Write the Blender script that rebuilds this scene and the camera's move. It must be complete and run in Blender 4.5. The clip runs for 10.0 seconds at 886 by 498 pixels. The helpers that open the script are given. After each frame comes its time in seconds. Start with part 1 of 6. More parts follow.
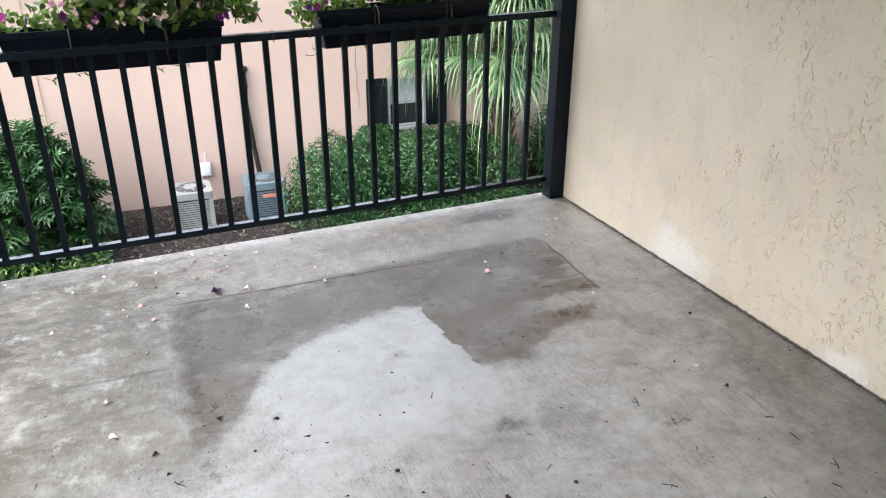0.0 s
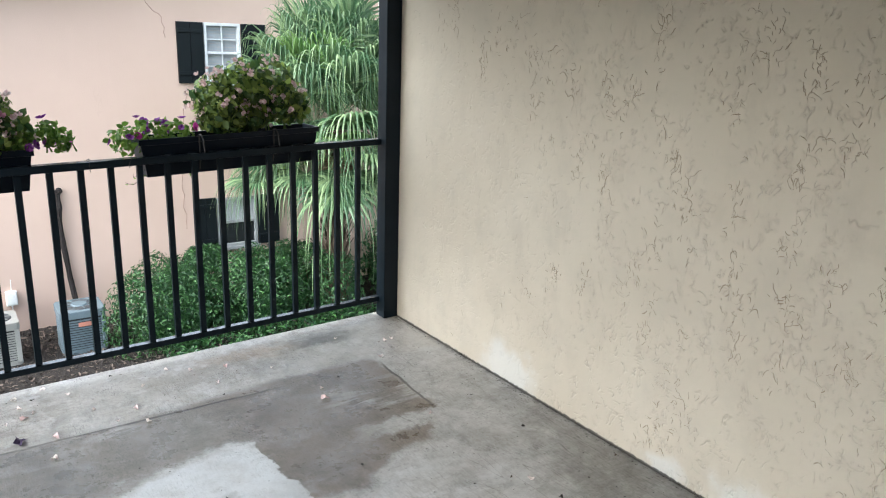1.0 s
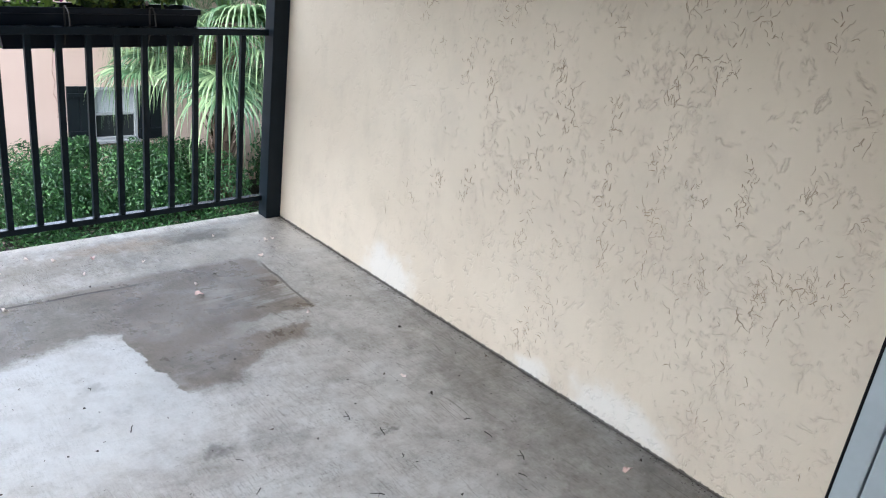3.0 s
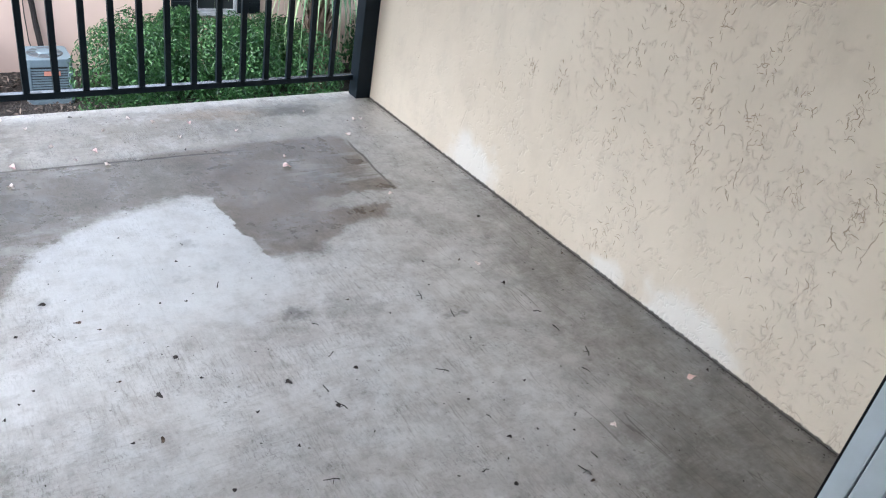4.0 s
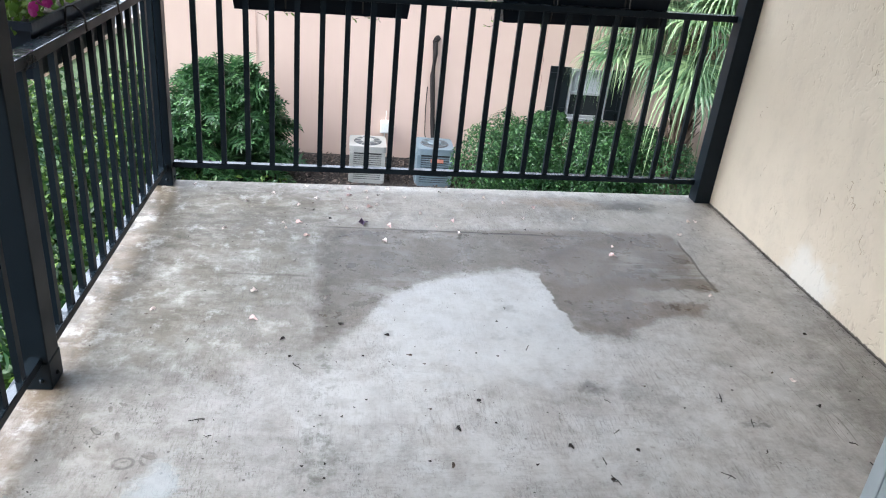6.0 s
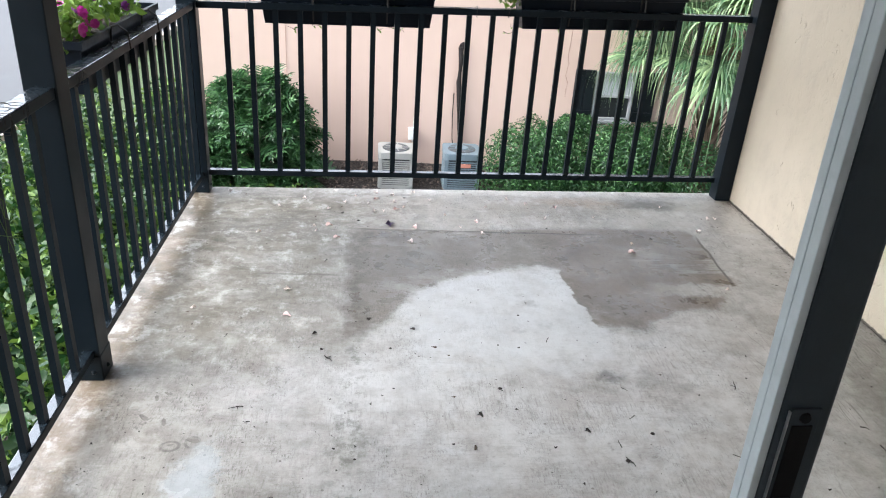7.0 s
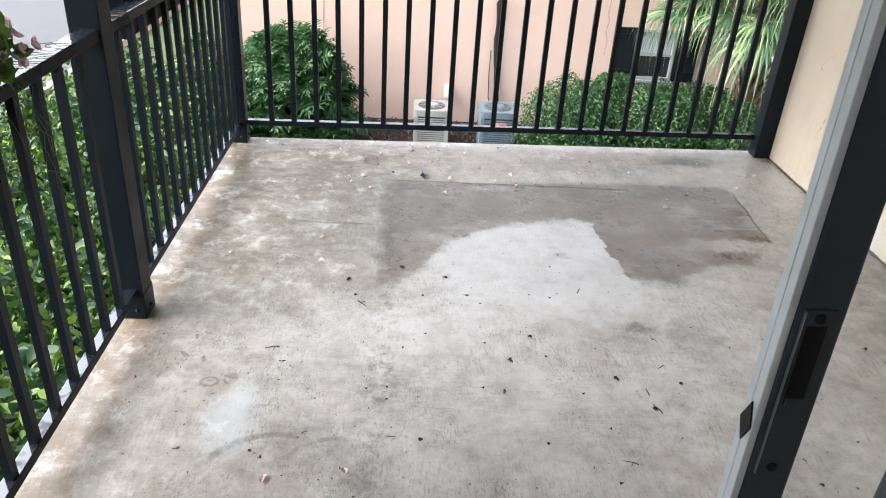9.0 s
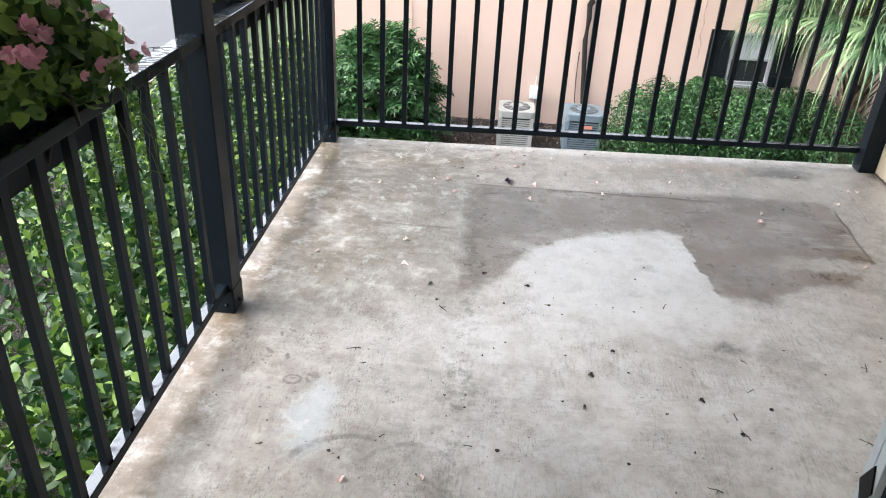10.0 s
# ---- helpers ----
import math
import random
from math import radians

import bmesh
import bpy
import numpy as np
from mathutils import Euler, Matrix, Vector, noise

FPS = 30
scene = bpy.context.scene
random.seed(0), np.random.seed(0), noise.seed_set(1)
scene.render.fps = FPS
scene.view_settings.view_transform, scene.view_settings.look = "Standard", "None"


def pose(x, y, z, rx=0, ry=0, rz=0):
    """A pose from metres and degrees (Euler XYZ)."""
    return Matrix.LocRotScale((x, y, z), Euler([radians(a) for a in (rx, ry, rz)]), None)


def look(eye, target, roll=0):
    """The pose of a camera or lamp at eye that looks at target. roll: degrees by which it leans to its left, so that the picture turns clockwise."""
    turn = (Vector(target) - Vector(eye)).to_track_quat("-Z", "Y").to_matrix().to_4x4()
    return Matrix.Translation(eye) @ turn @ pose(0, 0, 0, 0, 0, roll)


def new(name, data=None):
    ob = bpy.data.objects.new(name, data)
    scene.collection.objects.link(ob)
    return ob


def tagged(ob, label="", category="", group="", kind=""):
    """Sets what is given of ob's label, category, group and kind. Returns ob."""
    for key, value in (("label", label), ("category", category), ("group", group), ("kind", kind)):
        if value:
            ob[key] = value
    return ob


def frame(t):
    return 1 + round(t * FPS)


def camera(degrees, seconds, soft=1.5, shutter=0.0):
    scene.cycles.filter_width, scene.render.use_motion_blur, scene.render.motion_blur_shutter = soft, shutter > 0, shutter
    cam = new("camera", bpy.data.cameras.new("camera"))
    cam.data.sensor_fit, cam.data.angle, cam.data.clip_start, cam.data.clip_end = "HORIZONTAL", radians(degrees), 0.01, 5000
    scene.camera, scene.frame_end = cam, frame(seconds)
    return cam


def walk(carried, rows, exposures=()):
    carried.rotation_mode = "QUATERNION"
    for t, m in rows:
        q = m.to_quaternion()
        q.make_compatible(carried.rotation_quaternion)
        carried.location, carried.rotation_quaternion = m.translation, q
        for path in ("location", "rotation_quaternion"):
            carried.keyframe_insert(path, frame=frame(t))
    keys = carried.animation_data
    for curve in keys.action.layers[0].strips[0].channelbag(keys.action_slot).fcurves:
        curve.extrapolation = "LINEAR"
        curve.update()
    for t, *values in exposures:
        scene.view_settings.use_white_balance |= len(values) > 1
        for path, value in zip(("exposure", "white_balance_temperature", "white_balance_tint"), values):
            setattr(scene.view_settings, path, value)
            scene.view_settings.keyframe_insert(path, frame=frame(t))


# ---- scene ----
cam = camera(61.4, 10.0, 1.1)
PATH = [
    (0, (-2.201, -3.575, 1.529), (-1.521, -1.883, 0.707), 0.1),
    (0.5, (-2.202, -3.577, 1.547), (-1.299, -1.934, 0.853), 1.2),
    (1, (-2.186, -3.593, 1.585), (-1.084, -2.011, 1.052), 1.9),
    (1.5, (-2.169, -3.602, 1.584), (-0.905, -2.109, 1.166), 2.7),
    (2, (-2.151, -3.601, 1.577), (-0.794, -2.213, 1.095), 4.0),
    (2.2, (-2.15, -3.601, 1.563), (-0.78, -2.241, 1.04), 4.6),
    (3.3, (-2.147, -3.629, 1.527), (-0.906, -2.287, 0.716), 8.9),
    (3.5, (-2.145, -3.629, 1.517), (-0.943, -2.286, 0.649), 9.6),
    (4, (-2.154, -3.641, 1.497), (-1.073, -2.286, 0.5), 10.7),
    (4.5, (-2.169, -3.663, 1.492), (-1.288, -2.199, 0.452), 10.3),
    (5, (-2.156, -3.722, 1.488), (-1.591, -2.038, 0.569), 8.3),
    (5.5, (-2.145, -3.807, 1.505), (-1.792, -2.039, 0.638), 7.0),
    (5.7, (-2.147, -3.826, 1.513), (-1.836, -2.052, 0.643), 6.7),
    (7, (-2.129, -4.008, 1.562), (-1.938, -2.214, 0.7), 4.0),
    (7.5, (-2.137, -4.033, 1.553), (-1.995, -2.244, 0.67), 3.7),
    (8, (-2.13, -4.064, 1.549), (-1.996, -2.286, 0.642), 3.7),
    (8.5, (-2.119, -4.067, 1.549), (-1.987, -2.305, 0.613), 3.8),
    (9, (-2.127, -4.055, 1.532), (-2.023, -2.303, 0.573), 3.8),
    (9.5, (-2.148, -4.049, 1.539), (-2.111, -2.299, 0.571), 3.6),
    (10, (-2.15, -4.029, 1.551), (-2.253, -2.284, 0.578), 2.9),
]
EXPOSURES = [
    (0.0, 1.28, 6100, 10), (1.5, 1.23, 5850, 4), (2.2, 1.40, 5720, 6), (3.5, 1.38, 5720, 10), (5.5, 1.27, 5800, 9),
    (7.0, 1.34, 6080, 9), (8.5, 1.41, 6350, 11), (10.0, 1.40, 6320, 11),
]
walk(cam, [(t, look(eye, target, roll)) for t, eye, target, roll in PATH], EXPOSURES)

# ---------------------------------------------------------------- world and light
world = bpy.data.worlds.new("overcast_sky")
scene.world = world
world.use_nodes = True
wt = world.node_tree
sky = wt.nodes.new("ShaderNodeTexSky")
sky.sky_type = 'NISHITA'
sky.sun_disc = False
sky.sun_elevation = radians(45)
sky.sun_rotation = radians(262)
sky.air_density, sky.dust_density, sky.ozone_density = 1.0, 4.0, 0.6
wt.nodes["Background"].inputs["Strength"].default_value = 0.31
# thin cloud: the sky's blue is mostly washed out
grey = wt.nodes.new("ShaderNodeHueSaturation")
grey.inputs["Saturation"].default_value = 0.35
wt.links.new(sky.outputs[0], grey.inputs["Color"])
wt.links.new(grey.outputs[0], wt.nodes["Background"].inputs["Color"])

sun_data = bpy.data.lights.new("sun", 'SUN')
sun_data.energy, sun_data.angle, sun_data.color = 0.58, radians(80), (0.93, 0.97, 1.0)
sun = new("sun", sun_data)
sun.matrix_world = look((-8, 4.5, 10.5), (0, 0, 0))


# ---------------------------------------------------------------- material tools
class Nodes:
    """A small wrapper that strings shader nodes together."""

    def __init__(self, name):
        self.mat = bpy.data.materials.new(name)
        self.mat.use_nodes = True
        self.t = self.mat.node_tree
        self.bsdf = self.t.nodes["Principled BSDF"]
        self.geo = self.t.nodes.new("ShaderNodeTexCoord").outputs["Object"]

    def put(self, socket, v):
        if isinstance(v, bpy.types.NodeSocket):
            self.t.links.new(v, socket)
        elif isinstance(v, (tuple, list)):
            socket.default_value = (*v, 1.0) if len(v) == 3 and len(socket.default_value) == 4 else v
        else:
            socket.default_value = v

    def math(self, op, a, b=0.0, c=0.0, clamp=False):
        n = self.t.nodes.new("ShaderNodeMath")
        n.operation, n.use_clamp = op, clamp
        for i, v in enumerate((a, b, c)):
            self.put(n.inputs[i], v)
        return n.outputs[0]

    def xyz(self, vec=None):
        n = self.t.nodes.new("ShaderNodeSeparateXYZ")
        self.put(n.inputs[0], vec or self.geo)
        return n.outputs[0], n.outputs[1], n.outputs[2]

    def scaled(self, s, vec=None):
        n = self.t.nodes.new("ShaderNodeMapping")
        self.put(n.inputs["Vector"], vec or self.geo)
        n.inputs["Scale"].default_value = s
        return n.outputs[0]

    def noise(self, scale, detail=4.0, rough=0.55, vec=None, distort=0.0):
        n = self.t.nodes.new("ShaderNodeTexNoise")
        self.put(n.inputs["Vector"], vec or self.geo)
        n.inputs["Scale"].default_value, n.inputs["Detail"].default_value = scale, detail
        n.inputs["Roughness"].default_value, n.inputs["Distortion"].default_value = rough, distort
        return n.outputs["Fac"]

    def voronoi(self, scale, vec=None, feature='F1'):
        n = self.t.nodes.new("ShaderNodeTexVoronoi")
        n.feature = feature
        self.put(n.inputs["Vector"], vec or self.geo)
        n.inputs["Scale"].default_value = scale
        return n.outputs["Distance"]

    def step(self, v, lo, hi, a=0.0, b=1.0):
        n = self.t.nodes.new("ShaderNodeMapRange")
        n.interpolation_type = 'SMOOTHSTEP'
        for i, x in enumerate((v, lo, hi, a, b)):
            self.put(n.inputs[i], x)
        return n.outputs[0]

    def mix(self, fac, a, b, blend='MIX'):
        n = self.t.nodes.new("ShaderNodeMix")
        n.data_type, n.blend_type = 'RGBA', blend
        self.put(n.inputs[0], fac), self.put(n.inputs[6], a), self.put(n.inputs[7], b)
        return n.outputs[2]

    def ramp(self, v, stops):
        """A value that runs straight from stop to stop."""
        n = self.t.nodes.new("ShaderNodeValToRGB")
        e = n.color_ramp.elements
        for k, (at, value) in enumerate(stops):
            q = e[k] if k < 2 else e.new(at)
            q.position, q.color = at, (value, value, value, 1)
        self.put(n.inputs[0], v)
        return n.outputs[0]

    def island(self):
        return self.t.nodes.new("ShaderNodeNewGeometry").outputs["Random Per Island"]

    def pick(self):
        return self.t.nodes.new("ShaderNodeObjectInfo").outputs["Random"]

    def bump(self, height, strength=0.3, distance=0.01, normal=None):
        n = self.t.nodes.new("ShaderNodeBump")
        n.inputs["Strength"].default_value, n.inputs["Distance"].default_value = strength, distance
        self.put(n.inputs["Height"], height)
        if normal is not None:
            self.put(n.inputs["Normal"], normal)
        return n.outputs[0]

    def done(self, color=None, rough=None, metal=None, normal=None, **more):
        for key, v in (("Base Color", color), ("Roughness", rough), ("Metallic", metal), ("Normal", normal)):
            if v is not None:
                self.put(self.bsdf.inputs[key], v)
        for key, v in more.items():
            self.put(self.bsdf.inputs[key.replace("_", " ")], v)
        return self.mat


def plain(name, color, rough=0.5, metal=0.0, vary=0.12, grain=60.0, bump=0.15, depth=0.002, gloss=0.5):
    """A surface of one colour with faint blotches and grain."""
    m = Nodes(name)
    a = m.noise(grain * 0.08, 3)
    b = m.noise(grain, 4)
    k = m.math('ADD', m.math('MULTIPLY', a, 0.6), m.math('MULTIPLY', b, 0.4))
    lo, hi = tuple(c * (1 - vary) for c in color), tuple(min(1, c * (1 + vary)) for c in color)
    return m.done(m.mix(m.step(k, 0.3, 0.7), lo, hi), m.step(k, 0.25, 0.75, rough * 0.85, min(1, rough * 1.15)), metal,
                  m.bump(b, bump, depth), Specular_IOR_Level=gloss)


def leaf_mat(name, dark, light, rough=0.45, through_light=0.25, skew=1.7):
    m = Nodes(name)
    r = m.math('POWER', m.island(), skew)
    col = m.mix(r, dark, light)
    col = m.mix(m.math('MULTIPLY', m.noise(9, 3), 0.35), col, tuple(c * 0.55 for c in dark))
    m.done(col, rough)
    tr = m.t.nodes.new("ShaderNodeBsdfTranslucent")
    m.put(tr.inputs["Color"], col)
    mx = m.t.nodes.new("ShaderNodeMixShader")
    mx.inputs[0].default_value = through_light
    m.t.links.new(m.bsdf.outputs[0], mx.inputs[1])
    m.t.links.new(tr.outputs[0], mx.inputs[2])
    m.t.links.new(mx.outputs[0], m.t.nodes["Material Output"].inputs["Surface"])
    return m.mat


# ---------------------------------------------------------------- materials
def concrete_floor():
    m = Nodes("stained_concrete")
    x0, y0, _ = m.xyz()
    wob = m.math('MULTIPLY', m.math('SUBTRACT', m.noise(5.0, 4), 0.5), 0.22)
    wob2 = m.math('MULTIPLY', m.math('SUBTRACT', m.noise(6.0, 4, vec=m.scaled((1.0, 3.0, 1.0))), 0.5), 0.20)
    rag = m.math('MULTIPLY', m.math('SUBTRACT', m.noise(28.0, 5, 0.7), 0.5), 0.15)
    x, y = m.math('ADD', m.math('ADD', x0, wob), rag), m.math('ADD', m.math('ADD', y0, wob2), rag)

    def span(v, lo, hi, soft):
        return m.math('MULTIPLY', m.step(v, lo - soft, lo + soft), m.step(v, hi + soft, hi - soft))

    def patch(xa, xb, ya, yb, soft):
        return m.math('MULTIPLY', span(x, xa, xb, soft), span(y, ya, yb, soft))

    def oval(cx, cy, rx, ry, soft=0.2, xx=x, yy=y):
        a = m.math('DIVIDE', m.math('SUBTRACT', xx, cx), rx)
        b = m.math('DIVIDE', m.math('SUBTRACT', yy, cy), ry)
        d = m.math('SQRT', m.math('ADD', m.math('MULTIPLY', a, a), m.math('MULTIPLY', b, b)))
        return m.step(d, 1 + soft, 1 - soft)

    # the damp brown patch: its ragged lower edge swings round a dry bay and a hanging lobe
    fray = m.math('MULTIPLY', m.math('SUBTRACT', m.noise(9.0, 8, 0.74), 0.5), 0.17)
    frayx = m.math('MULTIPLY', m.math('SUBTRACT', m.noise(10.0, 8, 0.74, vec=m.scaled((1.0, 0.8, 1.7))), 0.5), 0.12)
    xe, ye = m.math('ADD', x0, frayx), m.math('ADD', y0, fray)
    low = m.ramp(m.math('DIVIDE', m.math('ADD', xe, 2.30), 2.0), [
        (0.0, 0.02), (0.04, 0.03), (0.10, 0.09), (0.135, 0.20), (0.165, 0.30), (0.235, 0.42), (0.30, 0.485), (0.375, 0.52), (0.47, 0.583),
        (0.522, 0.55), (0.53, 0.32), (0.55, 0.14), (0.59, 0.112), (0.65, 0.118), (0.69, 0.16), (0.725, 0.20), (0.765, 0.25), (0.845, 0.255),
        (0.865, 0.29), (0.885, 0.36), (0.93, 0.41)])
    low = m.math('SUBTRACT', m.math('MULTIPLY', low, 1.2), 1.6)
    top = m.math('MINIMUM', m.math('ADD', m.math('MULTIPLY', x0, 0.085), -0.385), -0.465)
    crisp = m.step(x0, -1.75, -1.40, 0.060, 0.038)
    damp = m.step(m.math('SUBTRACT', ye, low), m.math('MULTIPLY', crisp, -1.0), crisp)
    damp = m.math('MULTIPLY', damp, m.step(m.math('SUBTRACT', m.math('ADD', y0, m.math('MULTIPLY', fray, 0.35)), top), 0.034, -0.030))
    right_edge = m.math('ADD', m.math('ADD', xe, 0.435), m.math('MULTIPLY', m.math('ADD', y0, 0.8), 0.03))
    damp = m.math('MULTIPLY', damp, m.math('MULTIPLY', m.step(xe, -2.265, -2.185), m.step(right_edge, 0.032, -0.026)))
    # dry streaks that comb in from the wall side, one of them broad above the lowest finger
    comb = m.step(m.noise(3.4, 7, 0.66, vec=m.scaled((0.45, 3.6, 1.0)), distort=0.5), 0.49, 0.60)
    comb = m.math('MULTIPLY', comb, m.math('MULTIPLY', m.step(xe, -1.02, -0.66, 0.0, 0.85), m.math('MULTIPLY', m.step(ye, -0.62, -0.74), m.step(ye, -1.11, -1.05))))
    broad = m.math('MULTIPLY', m.step(xe, -0.92, -0.74), m.step(m.math('ABSOLUTE', m.math('ADD', ye, 1.13)), 0.075, 0.035))
    mild = m.math('MULTIPLY', m.step(m.noise(4.2, 7, 0.68, vec=m.scaled((0.7, 1.4, 1.0)), distort=0.6), 0.48, 0.68), m.step(x0, -1.10, -1.35, 0.28, 0.52))
    damp = m.math('MULTIPLY', damp, m.math('SUBTRACT', 1.0, m.math('MAXIMUM', m.math('MAXIMUM', comb, broad), mild)))
    bay = m.math('MULTIPLY', m.step(m.math('SUBTRACT', ye, low), 0.02, -0.03), oval(-1.58, -1.30, 0.46, 0.48, 0.28))

    big = m.noise(1.3, 5, 0.6)
    mid = m.noise(6.0, 6, 0.65)
    fine = m.noise(90.0, 5, 0.7)
    base = m.mix(m.step(big, 0.35, 0.65), (0.44, 0.425, 0.395), (0.57, 0.56, 0.54))
    base = m.mix(m.step(mid, 0.42, 0.72, 0.0, 0.45), base, (0.32, 0.30, 0.27))
    base = m.mix(m.step(m.noise(11, 5, 0.6, vec=m.scaled((1.0, 0.35, 1.0))), 0.55, 0.75, 0.0, 0.4), base, (0.56, 0.55, 0.53))
    # pale dry bay, with the sky's bluish sheen mixed into its colour
    base = m.mix(m.math('MULTIPLY', m.math('MAXIMUM', bay, m.math('MULTIPLY', oval(-1.60, -2.0, 0.95, 0.75, 0.6), 0.7)), m.step(mid, 0.3, 0.7, 0.85, 0.45)), base, (0.68, 0.70, 0.715))
    # brownish outer strip along the slab's edge and the old formwork lines
    edge = m.math('SUBTRACT', y, m.math('MULTIPLY', x0, 0.05))
    base = m.mix(m.math('MULTIPLY', m.step(edge, -0.52, -0.40), 0.35), base, (0.47, 0.42, 0.34))
    left = m.step(x, -2.10, -2.75)
    base = m.mix(m.math('MULTIPLY', left, m.math('MULTIPLY', m.step(mid, 0.36, 0.60, 0.12, 0.80), m.step(y0, -2.2, -1.2, 0.06, 1.0))), base, (0.235, 0.215, 0.18))
    base = m.mix(m.math('MULTIPLY', m.step(x, -2.95, -3.05), m.step(mid, 0.35, 0.65, 0.1, 0.55)), base, (0.24, 0.19, 0.14))
    # grime towards the house wall, with the shade there put into its colour
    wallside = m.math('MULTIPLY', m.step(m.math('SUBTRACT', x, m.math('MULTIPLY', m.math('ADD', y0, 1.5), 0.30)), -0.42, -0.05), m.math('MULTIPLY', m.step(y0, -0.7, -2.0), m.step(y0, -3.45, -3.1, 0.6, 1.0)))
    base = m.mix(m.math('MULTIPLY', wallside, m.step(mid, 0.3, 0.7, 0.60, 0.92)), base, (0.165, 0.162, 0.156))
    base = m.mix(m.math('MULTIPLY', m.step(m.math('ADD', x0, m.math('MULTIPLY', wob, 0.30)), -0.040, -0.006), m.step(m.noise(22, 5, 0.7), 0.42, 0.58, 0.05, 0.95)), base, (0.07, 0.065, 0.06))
    blot = m.noise(3.6, 9, 0.72)
    base = m.mix(m.step(blot, 0.48, 0.66, 0.0, 0.42), base, (0.28, 0.262, 0.23))
    base = m.mix(m.step(m.noise(8.0, 8, 0.72, vec=m.scaled((1.0, 0.7, 1.0))), 0.53, 0.64, 0.0, m.math('SUBTRACT', 0.52, m.math('MULTIPLY', wallside, 0.42))), base, (0.62, 0.615, 0.60))
    # real dirt by the street rail, deepened to dim the sky-lit strip
    edge_dirt = m.math('MULTIPLY', m.step(x, -2.84, -3.02), m.step(m.noise(11, 6, 0.7), 0.42, 0.58, 0.0, m.step(y0, -2.0, -1.4, 0.35, 0.85)))
    base = m.mix(edge_dirt, base, (0.130, 0.112, 0.082))
    rim = m.math('MULTIPLY', m.math('MULTIPLY', span(xe, -2.225, -2.145, 0.03), span(ye, -1.60, -0.60, 0.05)), m.step(m.noise(7, 5, 0.7), 0.38, 0.58, 0.25, 0.85))
    line_y = m.math('ABSOLUTE', m.math('ADD', m.math('ADD', y0, 0.545), m.math('MULTIPLY', wob2, 0.10)))
    lines = m.math('MULTIPLY', m.step(line_y, 0.012, 0.002), span(x0, -2.2, -1.0, 0.1))
    line_x = m.math('ABSOLUTE', m.math('ADD', m.math('ADD', x0, 0.42), m.math('ADD', m.math('MULTIPLY', wob, 0.2), m.math('MULTIPLY', m.math('ADD', y0, 0.5), -0.05))))
    lines = m.math('MAXIMUM', lines, m.math('MULTIPLY', m.step(line_x, 0.010, 0.002), span(y0, -1.05, -0.55, 0.08)))
    ridge = m.math('ABSOLUTE', m.math('ADD', m.math('ADD', y0, 1.05), m.math('MULTIPLY', wob2, 0.12)))
    lines = m.math('MAXIMUM', lines, m.math('MULTIPLY', m.step(ridge, 0.014, 0.003), m.math('MULTIPLY', span(x0, -2.62, -2.28, 0.05), 0.6)))
    base = m.mix(m.math('MULTIPLY', lines, 0.6), base, (0.10, 0.09, 0.08))
    trail = m.math('MULTIPLY', span(x, -2.26, -2.14, 0.05), m.math('MULTIPLY', span(y0, -3.2, -1.3, 0.2), m.step(m.noise(22, 4, 0.7), 0.45, 0.70)))
    base = m.mix(m.math('MULTIPLY', trail, 0.6), base, (0.15, 0.145, 0.125))
    # rust and grey smears, a puddle with the sky's blue in its colour, specks
    base = m.mix(m.math('MULTIPLY', oval(-0.95, -0.10, 0.25, 0.06, 0.6), 0.4), base, (0.36, 0.22, 0.10))
    base = m.mix(m.math('MULTIPLY', oval(-0.55, -0.10, 0.17, 0.07, 0.6), 0.75), base, (0.13, 0.13, 0.13))
    base = m.mix(m.math('MULTIPLY', oval(-2.62, -2.34, 0.075, 0.15, 0.35), 0.65), base, (0.50, 0.53, 0.55))
    base = m.mix(m.step(m.voronoi(14.0), 0.075, 0.045, 0.0, 0.8), base, (0.07, 0.06, 0.05))
    base = m.mix(m.step(m.voronoi(43.0), 0.10, 0.05, 0.0, 0.5), base, (0.14, 0.13, 0.12))
    base = m.mix(m.step(fine, 0.5, 0.75, 0.0, 0.50), base, (0.20, 0.19, 0.175))
    broom = m.noise(75, 4, 0.7, vec=m.scaled((1.6, 0.35, 1.0)))
    base = m.mix(m.math('MULTIPLY', m.step(broom, 0.52, 0.70), m.step(m.noise(2.4, 4), 0.35, 0.65, 0.15, 0.60)), base, (0.19, 0.18, 0.165))
    cross = m.noise(48, 5, 0.75, vec=m.scaled((0.55, 1.5, 1.0)), distort=0.8)
    base = m.mix(m.math('MULTIPLY', m.step(cross, 0.54, 0.70), m.step(m.noise(5.1, 5), 0.45, 0.65, 0.0, 0.45)), base, (0.20, 0.19, 0.17))
    base = m.mix(m.math('MULTIPLY', m.step(cross, 0.44, 0.32), 0.22), base, (0.66, 0.655, 0.64))
    base = m.mix(m.step(m.noise(26, 5, 0.7), 0.56, 0.74, 0.0, m.math('SUBTRACT', 0.45, m.math('MULTIPLY', wallside, 0.33))), base, (0.60, 0.59, 0.57))
    base = m.mix(m.step(m.noise(17, 5, 0.7), 0.56, 0.72, 0.0, 0.35), base, (0.19, 0.175, 0.155))
    # old scuffs: two ring marks and a dragged arc
    def ring(cx, cy, rx, ry, w):
        a = m.math('DIVIDE', m.math('SUBTRACT', x0, m.math('SUBTRACT', cx, m.math('MULTIPLY', wob, 0.08))), rx)
        b = m.math('DIVIDE', m.math('SUBTRACT', y0, m.math('SUBTRACT', cy, m.math('MULTIPLY', wob2, 0.08))), ry)
        d = m.math('SQRT', m.math('ADD', m.math('MULTIPLY', a, a), m.math('MULTIPLY', b, b)))
